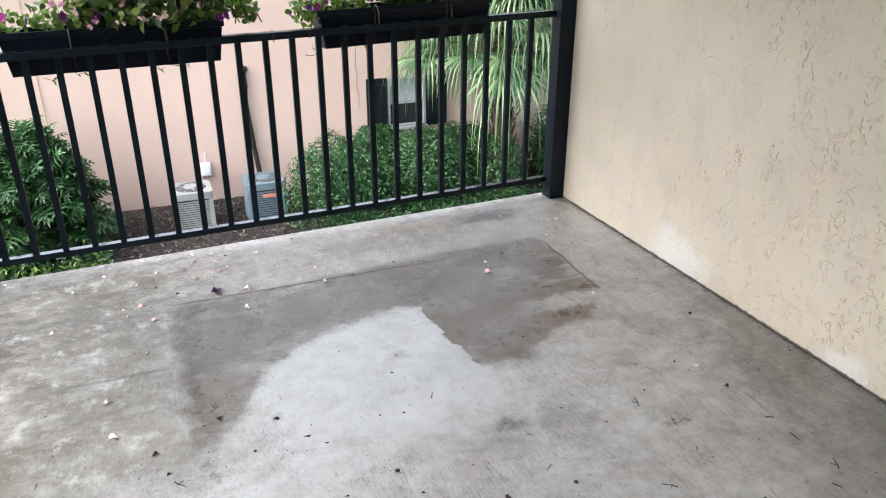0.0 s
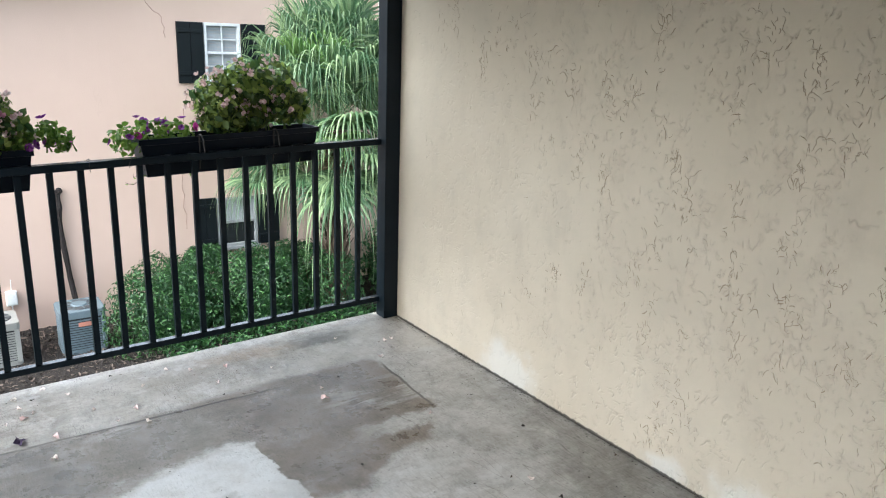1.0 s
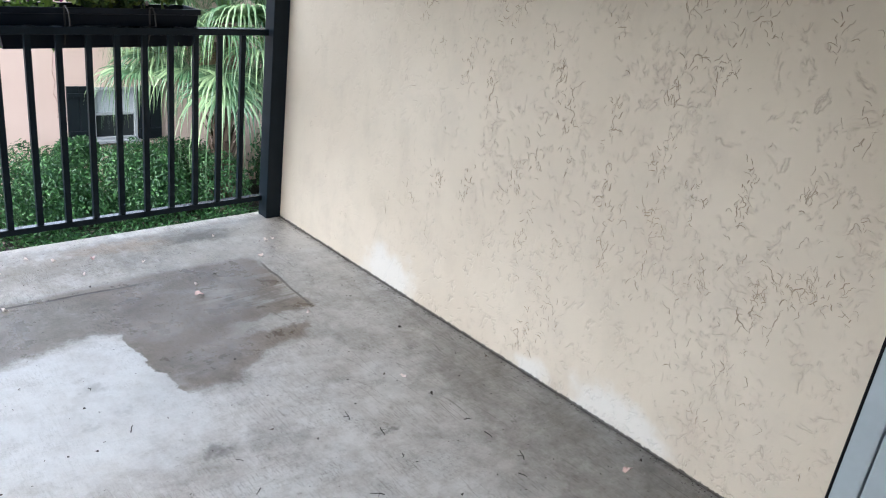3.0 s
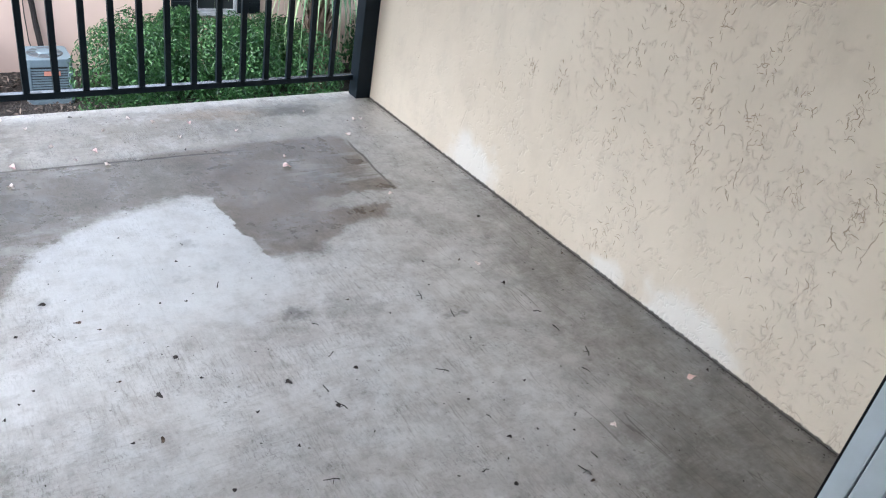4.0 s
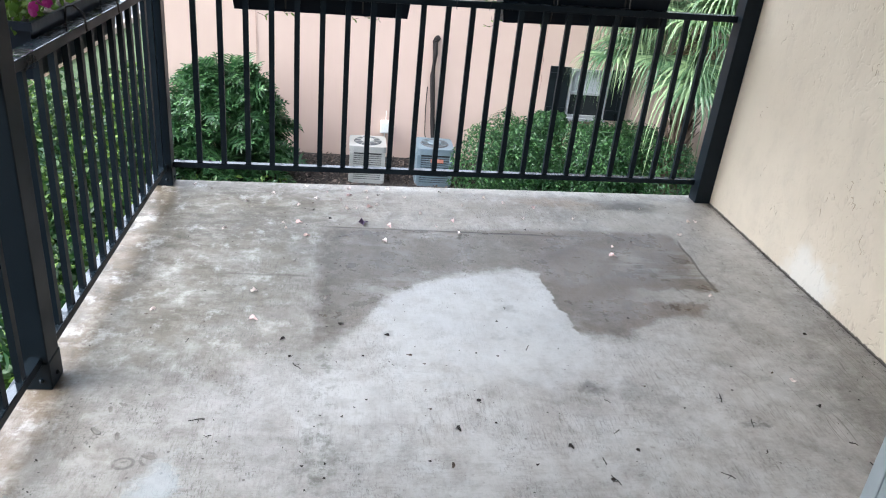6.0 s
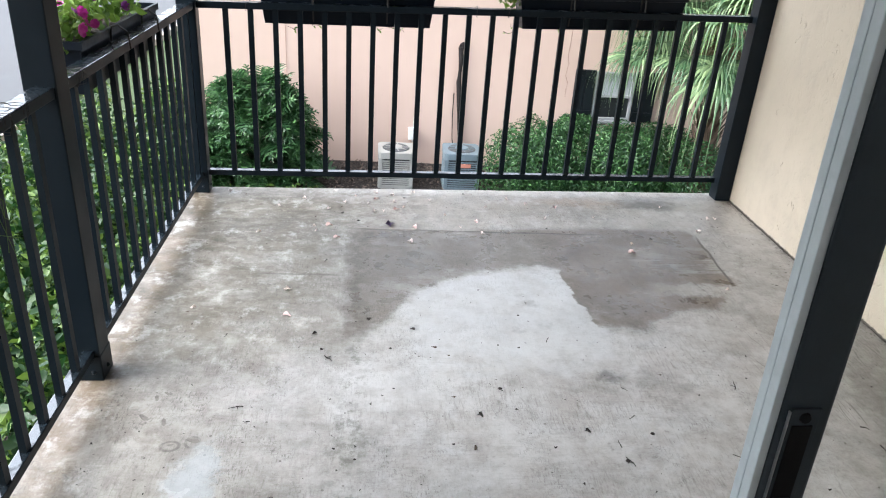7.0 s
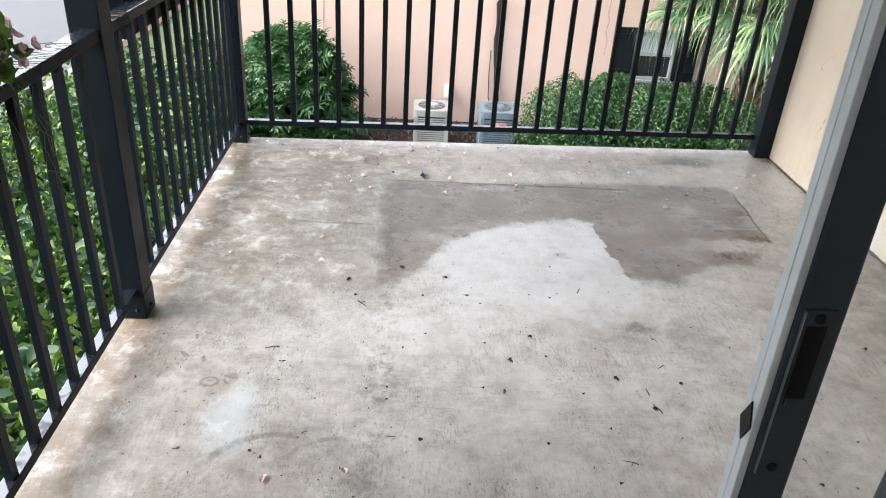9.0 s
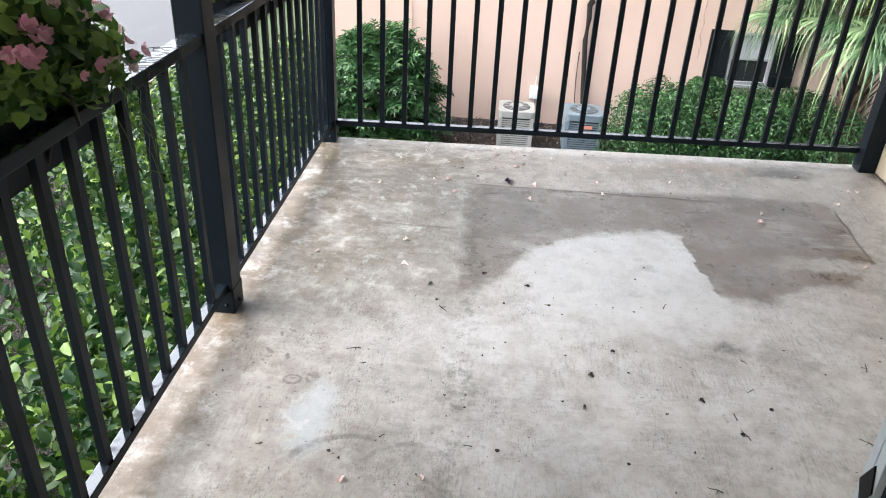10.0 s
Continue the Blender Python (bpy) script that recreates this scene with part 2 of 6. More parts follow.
        return m.step(m.math('ABSOLUTE', m.math('SUBTRACT', d, 1.0)), w, w * 0.3)

    worn = m.step(m.noise(13, 4), 0.40, 0.56, 0.15, 1.0)
    scuff = m.math('MAXIMUM', ring(-2.722, -2.180, 0.026, 0.021, 0.30), ring(-2.660, -2.163, 0.022, 0.024, 0.30))
    far_arc = m.math('MULTIPLY', ring(-2.46, -2.585, 0.20, 0.175, 0.10), m.math('MULTIPLY', m.step(y0, -2.56, -2.50), m.step(x0, -2.36, -2.46)))
    far_arc = m.math('MAXIMUM', far_arc, m.math('MULTIPLY', ring(-2.30, -2.60, 0.16, 0.18, 0.08), m.math('MULTIPLY', m.step(y0, -2.54, -2.48), 0.6)))
    base = m.mix(m.math('MULTIPLY', m.math('MULTIPLY', m.math('MAXIMUM', scuff, far_arc), worn), 0.32), base, (0.16, 0.16, 0.15))
    base = m.mix(m.math('MULTIPLY', oval(-2.175, -2.19, 0.03, 0.075, 0.6), m.math('MULTIPLY', worn, 0.7)), base, (0.12, 0.135, 0.09))
    smudge = m.step(m.noise(2.1, 9, 0.72, vec=m.scaled((1.2, 0.8, 1.0)), distort=0.4), 0.50, 0.63, 0.0, 0.45)
    base = m.mix(smudge, base, (0.225, 0.215, 0.195))
    base = m.mix(m.step(m.noise(1.7, 7, 0.68), 0.46, 0.62, 0.0, 0.24), base, (0.40, 0.35, 0.29))
    corner = m.math('MULTIPLY', oval(-2.72, -0.48, 0.46, 0.40, 0.5), m.step(m.noise(7.5, 7, 0.72, vec=m.scaled((1.0, 1.6, 1.0))), 0.43, 0.53, 0.08, 0.85))
    base = m.mix(corner, base, (0.165, 0.150, 0.115))
    band = m.math('MULTIPLY', span(y, -1.75, -0.15, 0.15), m.math('MULTIPLY', m.step(x, -1.95, -2.45), m.step(m.noise(3.0, 7, 0.70), 0.43, 0.57, 0.08, 0.65)))
    base = m.mix(band, base, (0.235, 0.215, 0.175))
    base = m.mix(m.math('MULTIPLY', trail, 0.35), base, (0.17, 0.165, 0.145))
    base = m.mix(m.math('MULTIPLY', lines, 0.45), base, (0.13, 0.12, 0.10))
    scab = m.step(m.noise(13, 8, 0.75, vec=m.scaled((0.8, 1.5, 1.0))), 0.50, 0.56)
    scab = m.math('MULTIPLY', scab, m.math('MULTIPLY', m.step(x, -1.55, -2.30), m.step(y, -1.15, -0.45, 0.0, 0.55)))
    base = m.mix(scab, base, (0.185, 0.170, 0.135))
    # float marks: fine dark pits in rows, in loose clusters
    pit = m.step(m.noise(120, 3, 0.6, vec=m.scaled((1.5, 0.38, 1.0)), distort=0.3), 0.54, 0.64)
    pit2 = m.step(m.noise(110, 3, 0.6, vec=m.scaled((0.5, 1.6, 1.0)), distort=0.4), 0.56, 0.67)
    where = m.step(m.noise(4.2, 6, 0.65), 0.48, 0.58, 0.05, 0.78)
    base = m.mix(m.math('MULTIPLY', m.math('MAXIMUM', pit, m.math('MULTIPLY', pit2, 0.8)), where), base, (0.17, 0.165, 0.15))
    # brown edge tone, also deepened against the bright light at the rail
    base = m.mix(m.math('MULTIPLY', m.step(x, -2.93, -3.04), m.step(m.noise(5, 4), 0.40, 0.60, 0.10, 0.65)), base, (0.30, 0.25, 0.20))
    # horizontal grime in the mossy corner and along the street rail
    grime = m.step(m.noise(6.5, 9, 0.74, vec=m.scaled((0.8, 1.5, 1.0)), distort=0.5), 0.47, 0.58)
    grime = m.math('MULTIPLY', grime, m.math('MULTIPLY', m.step(x, -2.15, -2.75, 0.0, 0.75), m.step(y, -1.9, -0.9)))
    base = m.mix(grime, base, (0.52, 0.49, 0.42), 'MULTIPLY')
    # brown stain at the rail, its darkness also offsetting skylight from the street
    kerbside = m.math('MULTIPLY', m.step(x, -2.93, -3.02), m.step(m.noise(6, 6, 0.7), 0.36, 0.58, 0.25, 0.85))
    base = m.mix(kerbside, base, (0.66, 0.58, 0.48), 'MULTIPLY')
    flake = m.math('MULTIPLY', m.step(m.noise(9, 7, 0.7, vec=m.scaled((0.8, 1.5, 1.0))), 0.55, 0.63), m.step(x, -2.2, -2.7, 0.10, 0.30))
    base = m.mix(flake, base, (0.58, 0.56, 0.52))
    stain = m.math('MULTIPLY', m.step(x, -1.95, -2.55), m.math('MULTIPLY', m.step(y, -2.0, -1.2, 0.05, 0.75), m.step(m.noise(2.7, 8, 0.7), 0.38, 0.62, 0.35, 1.0)))
    base = m.mix(stain, base, (0.66, 0.635, 0.575), 'MULTIPLY')
    # the drier middle of the slab
    dry = m.math('MULTIPLY', oval(-1.20, -2.05, 1.1, 0.85, 0.55), m.step(m.noise(4.0, 9, 0.74), 0.38, 0.60, 0.12, 0.62))
    base = m.mix(dry, base, (0.72, 0.70, 0.675))
    # cloudy mottling, grey and faintly pink
    cloud = m.step(m.noise(4.6, 9, 0.74, distort=0.3), 0.42, 0.62, 0.0, 0.62)
    base = m.mix(cloud, base, (0.72, 0.69, 0.665), 'MULTIPLY')
    cloud2 = m.step(m.noise(15, 8, 0.74, distort=0.2), 0.46, 0.62, 0.0, 0.55)
    base = m.mix(cloud2, base, (0.74, 0.72, 0.70), 'MULTIPLY')
    chalk = m.step(m.noise(9, 8, 0.74, vec=m.scaled((1.0, 0.75, 1.0))), 0.52, 0.66, 0.0, 0.45)
    base = m.mix(m.math('MULTIPLY', chalk, m.step(x, -0.35, -0.95, 0.25, 1.0)), base, (0.69, 0.68, 0.67))
    # broom strokes: short dark dashes towards the rail, in patches
    dash = m.step(m.noise(80, 5, 0.65, vec=m.scaled((1.6, 0.20, 1.0)), distort=0.3), 0.50, 0.66)
    dash = m.math('MULTIPLY', dash, m.step(m.noise(3.3, 5, 0.62), 0.45, 0.62, 0.08, 0.72))
    base = m.mix(dash, base, (0.62, 0.61, 0.58), 'MULTIPLY')
    hatch = m.step(m.noise(64, 5, 0.65, vec=m.scaled((0.20, 1.5, 1.0)), distort=0.3), 0.50, 0.66)
    hatch = m.math('MULTIPLY', hatch, m.step(m.noise(2.9, 5, 0.62), 0.46, 0.60, 0.03, 0.34))
    base = m.mix(hatch, base, (0.66, 0.65, 0.62), 'MULTIPLY')
    spots = m.step(m.noise(33, 4, 0.62), 0.63, 0.70, 0.0, 0.5)
    base = m.mix(spots, base, (0.50, 0.48, 0.44), 'MULTIPLY')
    # the strip by the wall once more: grime plus painted shade
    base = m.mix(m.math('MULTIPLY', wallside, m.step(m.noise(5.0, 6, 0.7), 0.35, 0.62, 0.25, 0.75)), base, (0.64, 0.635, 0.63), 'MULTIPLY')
    # old round drips and smudges
    for cx, cy, rx, ry in ((-1.421, -1.451, 0.035, 0.035), (-1.535, -1.488, 0.030, 0.016), (-1.953, -1.508, 0.022, 0.018), (-1.248, -1.807, 0.050, 0.035), (-0.720, -1.997, 0.050, 0.014), (-1.451, -1.279, 0.030, 0.025)):
        drip = m.math('MULTIPLY', oval(cx, cy, rx, ry, 0.5, xe, ye), m.step(m.noise(30, 4), 0.35, 0.60, 0.35, 0.95))
        base = m.mix(drip, base, (0.46, 0.46, 0.45), 'MULTIPLY')
    # greyer strip inside the street rail, painted to offset the strong light there
    rail_dim = m.math('MULTIPLY', m.step(x, -2.15, -2.55), m.math('MULTIPLY', m.step(y, -1.5, -1.9), m.step(m.noise(3.1, 7, 0.7), 0.35, 0.62, 0.55, 0.95)))
    base = m.mix(rail_dim, base, (0.75, 0.74, 0.73), 'MULTIPLY')
    # a pale patch, then the bay again with sky sheen in its colour
    base = m.mix(m.math('MULTIPLY', oval(-2.10, -1.88, 0.22, 0.13, 0.6), 0.35), base, (0.70, 0.70, 0.70))
    base = m.mix(m.math('MULTIPLY', bay, m.step(mid, 0.3, 0.7, 0.62, 0.35)), base, (0.70, 0.715, 0.725))
    # what stays damp longest: greyer on the street side, brown in the lobe
    tone = m.mix(m.step(xe, -1.45, -1.15), (0.45, 0.41, 0.36), (0.42, 0.357, 0.30))
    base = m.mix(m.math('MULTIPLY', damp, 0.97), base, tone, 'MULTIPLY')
    base = m.mix(m.math('MULTIPLY', rim, 0.55), base, (0.50, 0.47, 0.42), 'MULTIPLY')
    base = m.mix(m.math('MULTIPLY', lines, m.step(m.noise(8, 4), 0.40, 0.60, 0.05, 0.6)), base, (0.45, 0.42, 0.38), 'MULTIPLY')
    scratch = m.step(m.math('ABSOLUTE', m.math('SUBTRACT', m.noise(2.6, 2, 0.5, vec=m.scaled((4.0, 0.35, 1.0))), 0.5)), 0.006, 0.002)
    scratch = m.math('MULTIPLY', scratch, m.math('MULTIPLY', m.step(x0, -0.85, -0.55), m.step(m.noise(2.0, 2), 0.48, 0.56, 0.0, 0.6)))
    base = m.mix(scratch, base, (0.35, 0.33, 0.31), 'MULTIPLY')
    # puddle: the sky's pale reflection is put into the base colour
    puddle = oval(-2.62, -2.34, 0.075, 0.15, 0.3)
    base = m.mix(m.math('MULTIPLY', puddle, 0.6), base, (0.50, 0.535, 0.555))
    base = m.mix(m.math('MULTIPLY', m.math('MULTIPLY', m.math('MAXIMUM', scuff, far_arc), worn), 0.55), base, (0.45, 0.46, 0.45), 'MULTIPLY')
    moss = m.math('MULTIPLY', span(xe, -2.22, -2.15, 0.03), m.math('MULTIPLY', span(y0, -2.75, -1.6, 0.1), m.step(m.noise(19, 5, 0.7), 0.50, 0.64)))
    base = m.mix(m.math('MULTIPLY', moss, 0.7), base, (0.42, 0.44, 0.38), 'MULTIPLY')
    rough = m.math('SUBTRACT', m.step(mid, 0.3, 0.7, 0.30, 0.50), m.math('MULTIPLY', damp, 0.08))
    rough = m.math('SUBTRACT', rough, m.math('MULTIPLY', puddle, 0.18))
    brush = m.noise(30, 4, 0.6, vec=m.scaled((4.0, 0.5, 1.0)))
    h = m.math('ADD', m.math('MULTIPLY', fine, 0.5), m.math('ADD', m.math('MULTIPLY', brush, 0.35), m.math('MULTIPLY', mid, 0.9)))
    h = m.math('SUBTRACT', h, m.math('MULTIPLY', lines, 0.8))
    return m.done(base, rough, 0.0, m.bump(h, 0.40, 0.004), Specular_IOR_Level=0.6)


def trowelled_stucco():
    m = Nodes("cream_trowelled_stucco")
    _, y, z = m.xyz()
    big = m.noise(0.9, 4)
    col = m.mix(m.step(big, 0.35, 0.65), (0.610, 0.525, 0.412), (0.670, 0.583, 0.465))
    col = m.mix(m.step(m.noise(5, 5, 0.6), 0.45, 0.75, 0.0, 0.35), col, (0.52, 0.46, 0.375))

    def strokes(scale, level, width, gate_scale, lo, hi, bits, stretch=(1.0, 1.0, 0.62)):
        """Broken wandering lines where a noise crosses a level, in loose clusters."""
        n = m.math('ABSOLUTE', m.math('SUBTRACT', m.noise(scale, 3.5, 0.60, vec=m.scaled(stretch), distort=0.5), level))
        gate = m.math('MULTIPLY', m.step(m.noise(gate_scale, 3, vec=m.scaled((1.0, 1.3, 0.6))), lo, hi), m.step(m.noise(bits, 2), 0.48, 0.60))
        return m.math('MULTIPLY', m.step(n, width * 4.0, 0.0), gate), m.math('MULTIPLY', m.step(n, width, width * 0.2), gate)

    sets = [strokes(7.0, 0.50, 0.0085, 2.3, 0.42, 0.50, 15), strokes(11.0, 0.45, 0.011, 3.1, 0.43, 0.52, 21),
            strokes(17.0, 0.52, 0.012, 4.2, 0.52, 0.60, 27), strokes(8.0, 0.56, 0.009, 2.9, 0.45, 0.53, 13, (1.0, 0.75, 0.9))]
    groove, cut = sets[0]
    for wide, core in sets[1:]:
        groove, cut = m.math('MAXIMUM', groove, wide), m.math('MAXIMUM', cut, core)
    groove = m.math('MULTIPLY', groove, m.step(y, -0.35, -1.9, 0.30, 1.0))
    # the soft shading round the grooves is painted into the wall colour
    col = m.mix(m.math('MULTIPLY', groove, 0.13), col, (0.42, 0.34, 0.25))
    # fewer scars on the outer end of the wall
    cut = m.math('MULTIPLY', cut, m.step(y, -0.35, -1.9, 0.22, 1.0))
    col = m.mix(m.math('MULTIPLY', cut, m.step(m.noise(23, 3), 0.42, 0.64, 0.03, 0.30)), col, (0.165, 0.122, 0.080))
    smear = m.math('MULTIPLY', m.step(m.noise(6.0, 5, 0.62, vec=m.scaled((1.0, 1.2, 0.7))), 0.50, 0.66), m.step(m.noise(2.3, 3, vec=m.scaled((1.0, 1.3, 0.6))), 0.38, 0.52))
    col = m.mix(m.math('MULTIPLY', smear, 0.20), col, (0.48, 0.405, 0.315))
    # salt bloom near the floor
    def bloom(cy, cz, ry, rz):
        a = m.math('DIVIDE', m.math('SUBTRACT', y, cy), ry)
        b = m.math('DIVIDE', m.math('SUBTRACT', z, cz), rz)
        d = m.math('SQRT', m.math('ADD', m.math('MULTIPLY', a, a), m.math('MULTIPLY', b, b)))
        return m.step(m.math('ADD', d, m.math('MULTIPLY', m.math('SUBTRACT', m.noise(9, 4), 0.5), 1.6)), 1.2, 0.5)
    salt = m.math('MAXIMUM', bloom(-1.05, 0.05, 0.22, 0.14), bloom(-2.40, 0.04, 0.26, 0.11))
    salt = m.math('MAXIMUM', salt, bloom(-2.0, 0.03, 0.12, 0.06))
    col = m.mix(m.math('MULTIPLY', salt, 0.55), col, (0.76, 0.75, 0.72))
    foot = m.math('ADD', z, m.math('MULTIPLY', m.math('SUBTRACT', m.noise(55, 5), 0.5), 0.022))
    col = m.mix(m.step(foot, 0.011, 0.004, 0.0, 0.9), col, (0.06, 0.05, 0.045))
    relief = m.math('ADD', m.math('MULTIPLY', m.noise(3.2, 4, 0.5, vec=m.scaled((1.0, 1.0, 0.6))), 1.0), m.math('MULTIPLY', m.noise(45, 4), 0.10))
    relief = m.math('SUBTRACT', relief, m.math('MULTIPLY', groove, 0.28))
    return m.done(col, 0.82, 0.0, m.bump(relief, 0.7, 0.012))


def far_stucco():
    m = Nodes("peach_stucco")
    col = m.mix(m.step(m.noise(0.5, 4), 0.35, 0.65), (0.58, 0.428, 0.348), (0.625, 0.466, 0.382))
    drip = m.step(m.noise(2.0, 4, vec=m.scaled((3.0, 1.0, 0.25))), 0.5, 0.75, 0.0, 0.25)
    col = m.mix(drip, col, (0.62, 0.46, 0.38))
    v = m.scaled((1.6, 1.0, 0.35))
    ln = m.step(m.math('ABSOLUTE', m.math('SUBTRACT', m.noise(1.1, 4, 0.6, vec=v), 0.52)), 0.004, 0.001)
    ln = m.math('MULTIPLY', ln, m.step(m.noise(0.7, 2), 0.52, 0.60))
    col = m.mix(m.math('MULTIPLY', ln, 0.15), col, (0.50, 0.36, 0.29))
    return m.done(col, 0.85, 0.0, m.bump(m.noise(70, 4), 0.35, 0.006))


def rail_paint(name="black_paint", coat=0.0):
    m = Nodes(name)
    if coat:
        # rain lies on whatever faces up
        nz = m.xyz(m.t.nodes.new("ShaderNodeNewGeometry").outputs["Normal"])[2]
        coat = m.math('MULTIPLY', m.step(nz, 0.6, 0.95), m.step(m.noise(16, 3), 0.36, 0.50, 0.35, 1.0))
    n = m.noise(35, 4, 0.6)
    col = m.mix(m.step(m.noise(4, 4), 0.4, 0.7), (0.0085, 0.0140, 0.0195), (0.0115, 0.0180, 0.0250))
    return m.done(col, m.step(m.noise(5, 3), 0.35, 0.7, 0.34, 0.44), 0.0, m.bump(n, 0.05, 0.001), Specular_IOR_Level=0.12, Coat_Weight=coat, Coat_Roughness=0.10, Coat_IOR=2.3)


def mulch_soil():
    m = Nodes("bark_mulch")
    d = m.voronoi(26.0, vec=m.scaled((1.0, 0.45, 1.0)))
    n = m.noise(40, 4, 0.7)
    col = m.mix(m.step(n, 0.35, 0.7), (0.008, 0.006, 0.005), (0.036, 0.026, 0.020))
    col = m.mix(m.step(m.noise(110, 2), 0.66, 0.72), col, (0.25, 0.20, 0.16))
    return m.done(col, 0.85, 0.0, m.bump(m.math('ADD', d, n), 0.9, 0.03))


def wet_asphalt():
    m = Nodes("wet_asphalt")
    n = m.noise(140, 3, 0.7)
    wet = m.step(m.noise(0.28, 3, 0.5, vec=m.scaled((1.0, 0.45, 1.0))), 0.44, 0.56)
    col = m.mix(wet, (0.095, 0.097, 0.102), (0.060, 0.062, 0.066))
    col = m.mix(m.step(n, 0.4, 0.8, 0.0, 0.4), col, (0.22, 0.22, 0.22))
    return m.done(col, m.math('SUBTRACT', 0.75, m.math('MULTIPLY', wet, 0.25)), 0.0, m.bump(n, 0.3, 0.004), Specular_IOR_Level=0.22)


def lawn():
    m = Nodes("rough_lawn")
    n = m.noise(60, 5, 0.7)
    col = m.mix(m.step(n, 0.35, 0.7), (0.018, 0.04, 0.010), (0.07, 0.12, 0.03))
    return m.done(col, 0.8, 0.0, m.bump(n, 0.8, 0.03))


def palm_bark():
    m = Nodes("shaggy_palm_bark")
    n = m.noise(18, 5, 0.7, vec=m.scaled((1.0, 1.0, 0.3)))
    r = m.island()
    col = m.mix(n, (0.030, 0.020, 0.014), (0.17, 0.12, 0.085))
    col = m.mix(m.math('MULTIPLY', r, 0.5), col, (0.13, 0.085, 0.055))
    return m.done(col, 0.9, 0.0, m.bump(n, 0.8, 0.01))


def clear_glass():
    m = Nodes("clear_glass")
    t = m.t.nodes.new("ShaderNodeBsdfTransparent")
    t.inputs["Color"].default_value = (0.985, 0.992, 0.988, 1)
    g = m.t.nodes.new("ShaderNodeBsdfGlossy")
    g.inputs["Roughness"].default_value = 0.02
    f = m.t.nodes.new("ShaderNodeLayerWeight")
    f.inputs["Blend"].default_value = 0.35
    gloss = m.math('ADD', m.math('MULTIPLY', m.math('POWER', f.outputs["Facing"], 5.0), 0.9), 0.015)
    mx = m.t.nodes.new("ShaderNodeMixShader")
    for a, b in ((gloss, 0), (t.outputs[0], 1), (g.outputs[0], 2)):
        m.t.links.new(a, mx.inputs[b])
    m.t.links.new(mx.outputs[0], m.t.nodes["Material Output"].inputs["Surface"])
    return m.mat


CONCRETE, STUCCO, PEACH, PAINT, WET_PAINT = concrete_floor(), trowelled_stucco(), far_stucco(), rail_paint(), rail_paint("rain_wet_black_paint", 1.0)
MULCH, ASPHALT, LAWN, BARK, GLASS = mulch_soil(), wet_asphalt(), lawn(), palm_bark(), clear_glass()
SLAB_SIDE = plain("raw_concrete_edge", (0.34, 0.31, 0.27), 0.75)
CEILING = plain("grey_ceiling_paint", (0.16, 0.16, 0.155), 0.8)
TROUGH = plain("black_planter_plastic", (0.0045, 0.0085, 0.0160), 0.42, gloss=0.16)
POTTING = plain("potting_soil", (0.03, 0.02, 0.015), 0.95, grain=120, bump=0.8, depth=0.01)
WIRE = plain("rusty_black_wire", (0.018, 0.015, 0.014), 0.5)
DOOR_DARK = plain("charcoal_door_frame", (0.024, 0.034, 0.044), 0.45, gloss=0.3)
DOOR_BLACK = plain("black_latch_plastic", (0.004, 0.004, 0.005), 0.5, gloss=0.15)
DOOR_PALE = plain("grey_weather_strip", (0.42, 0.47, 0.50), 0.5)
STEEL = plain("bare_steel", (0.55, 0.56, 0.57), 0.3, 1.0)
ROOM_PAINT = plain("room_wall_paint", (0.78, 0.76, 0.72), 0.8)
ROOM_FLOOR = plain("room_floor_tile", (0.36, 0.32, 0.27), 0.5)
SHUTTER = plain("black_shutter_paint", (0.0055, 0.0085, 0.0105), 0.5, gloss=0.2)
SASH = plain("white_sash_paint", (0.74, 0.75, 0.76), 0.5)
BLIND = plain("grey_blind", (0.36, 0.38, 0.40), 0.7)
PANE_DARK = plain("dim_window_pane", (0.025, 0.028, 0.030), 0.08, bump=0.02)
ROOF = plain("dark_roof_shingle", (0.075, 0.065, 0.058), 0.85, grain=30, bump=0.6, depth=0.02)
SOFFIT = plain("brown_soffit", (0.16, 0.11, 0.085), 0.8)
AC_PALE = plain("beige_grey_condenser", (0.29, 0.29, 0.27), 0.5)
AC_BLUE = plain("blue_grey_condenser", (0.125, 0.165, 0.19), 0.5)
AC_DARK = plain("dark_condenser_coil", (0.02, 0.022, 0.024), 0.6)
AC_FAN = plain("fan_grille", (0.055, 0.06, 0.065), 0.5)
RED_LABEL = plain("faded_red_label", (0.50, 0.21, 0.15), 0.5)
BOX_WHITE = plain("white_utility_box", (0.75, 0.76, 0.74), 0.5)
PIPE = plain("brown_black_insulation", (0.014, 0.010, 0.009), 0.8, grain=40, bump=0.7, depth=0.01)
BARK_CHIP = leaf_mat("bark_chip", (0.008, 0.006, 0.005), (0.24, 0.185, 0.15), 0.8, 0.02)
SASH_DULL = plain("dull_grey_sash", (0.30, 0.31, 0.32), 0.5)
SCAR = leaf_mat("dirty_stucco_burr", (0.350, 0.270, 0.185), (0.60, 0.505, 0.39), 0.9, 0.0)
CRACK = plain("stained_crack", (0.42, 0.28, 0.23), 0.9)
TRIM = plain("white_corner_trim", (0.72, 0.74, 0.70), 0.5)
PETAL_PINK = plain("dried_pink_petal", (0.86, 0.66, 0.64), 0.7)
PETAL_PALE = plain("dried_pale_petal", (0.90, 0.80, 0.76), 0.7)
PETAL_PURPLE = plain("wilted_purple_petal", (0.06, 0.035, 0.09), 0.7)
TWIG = plain("dark_twig", (0.028, 0.022, 0.018), 0.85)
DEAD_LEAF = plain("brown_leaf_scrap", (0.085, 0.06, 0.042), 0.8)
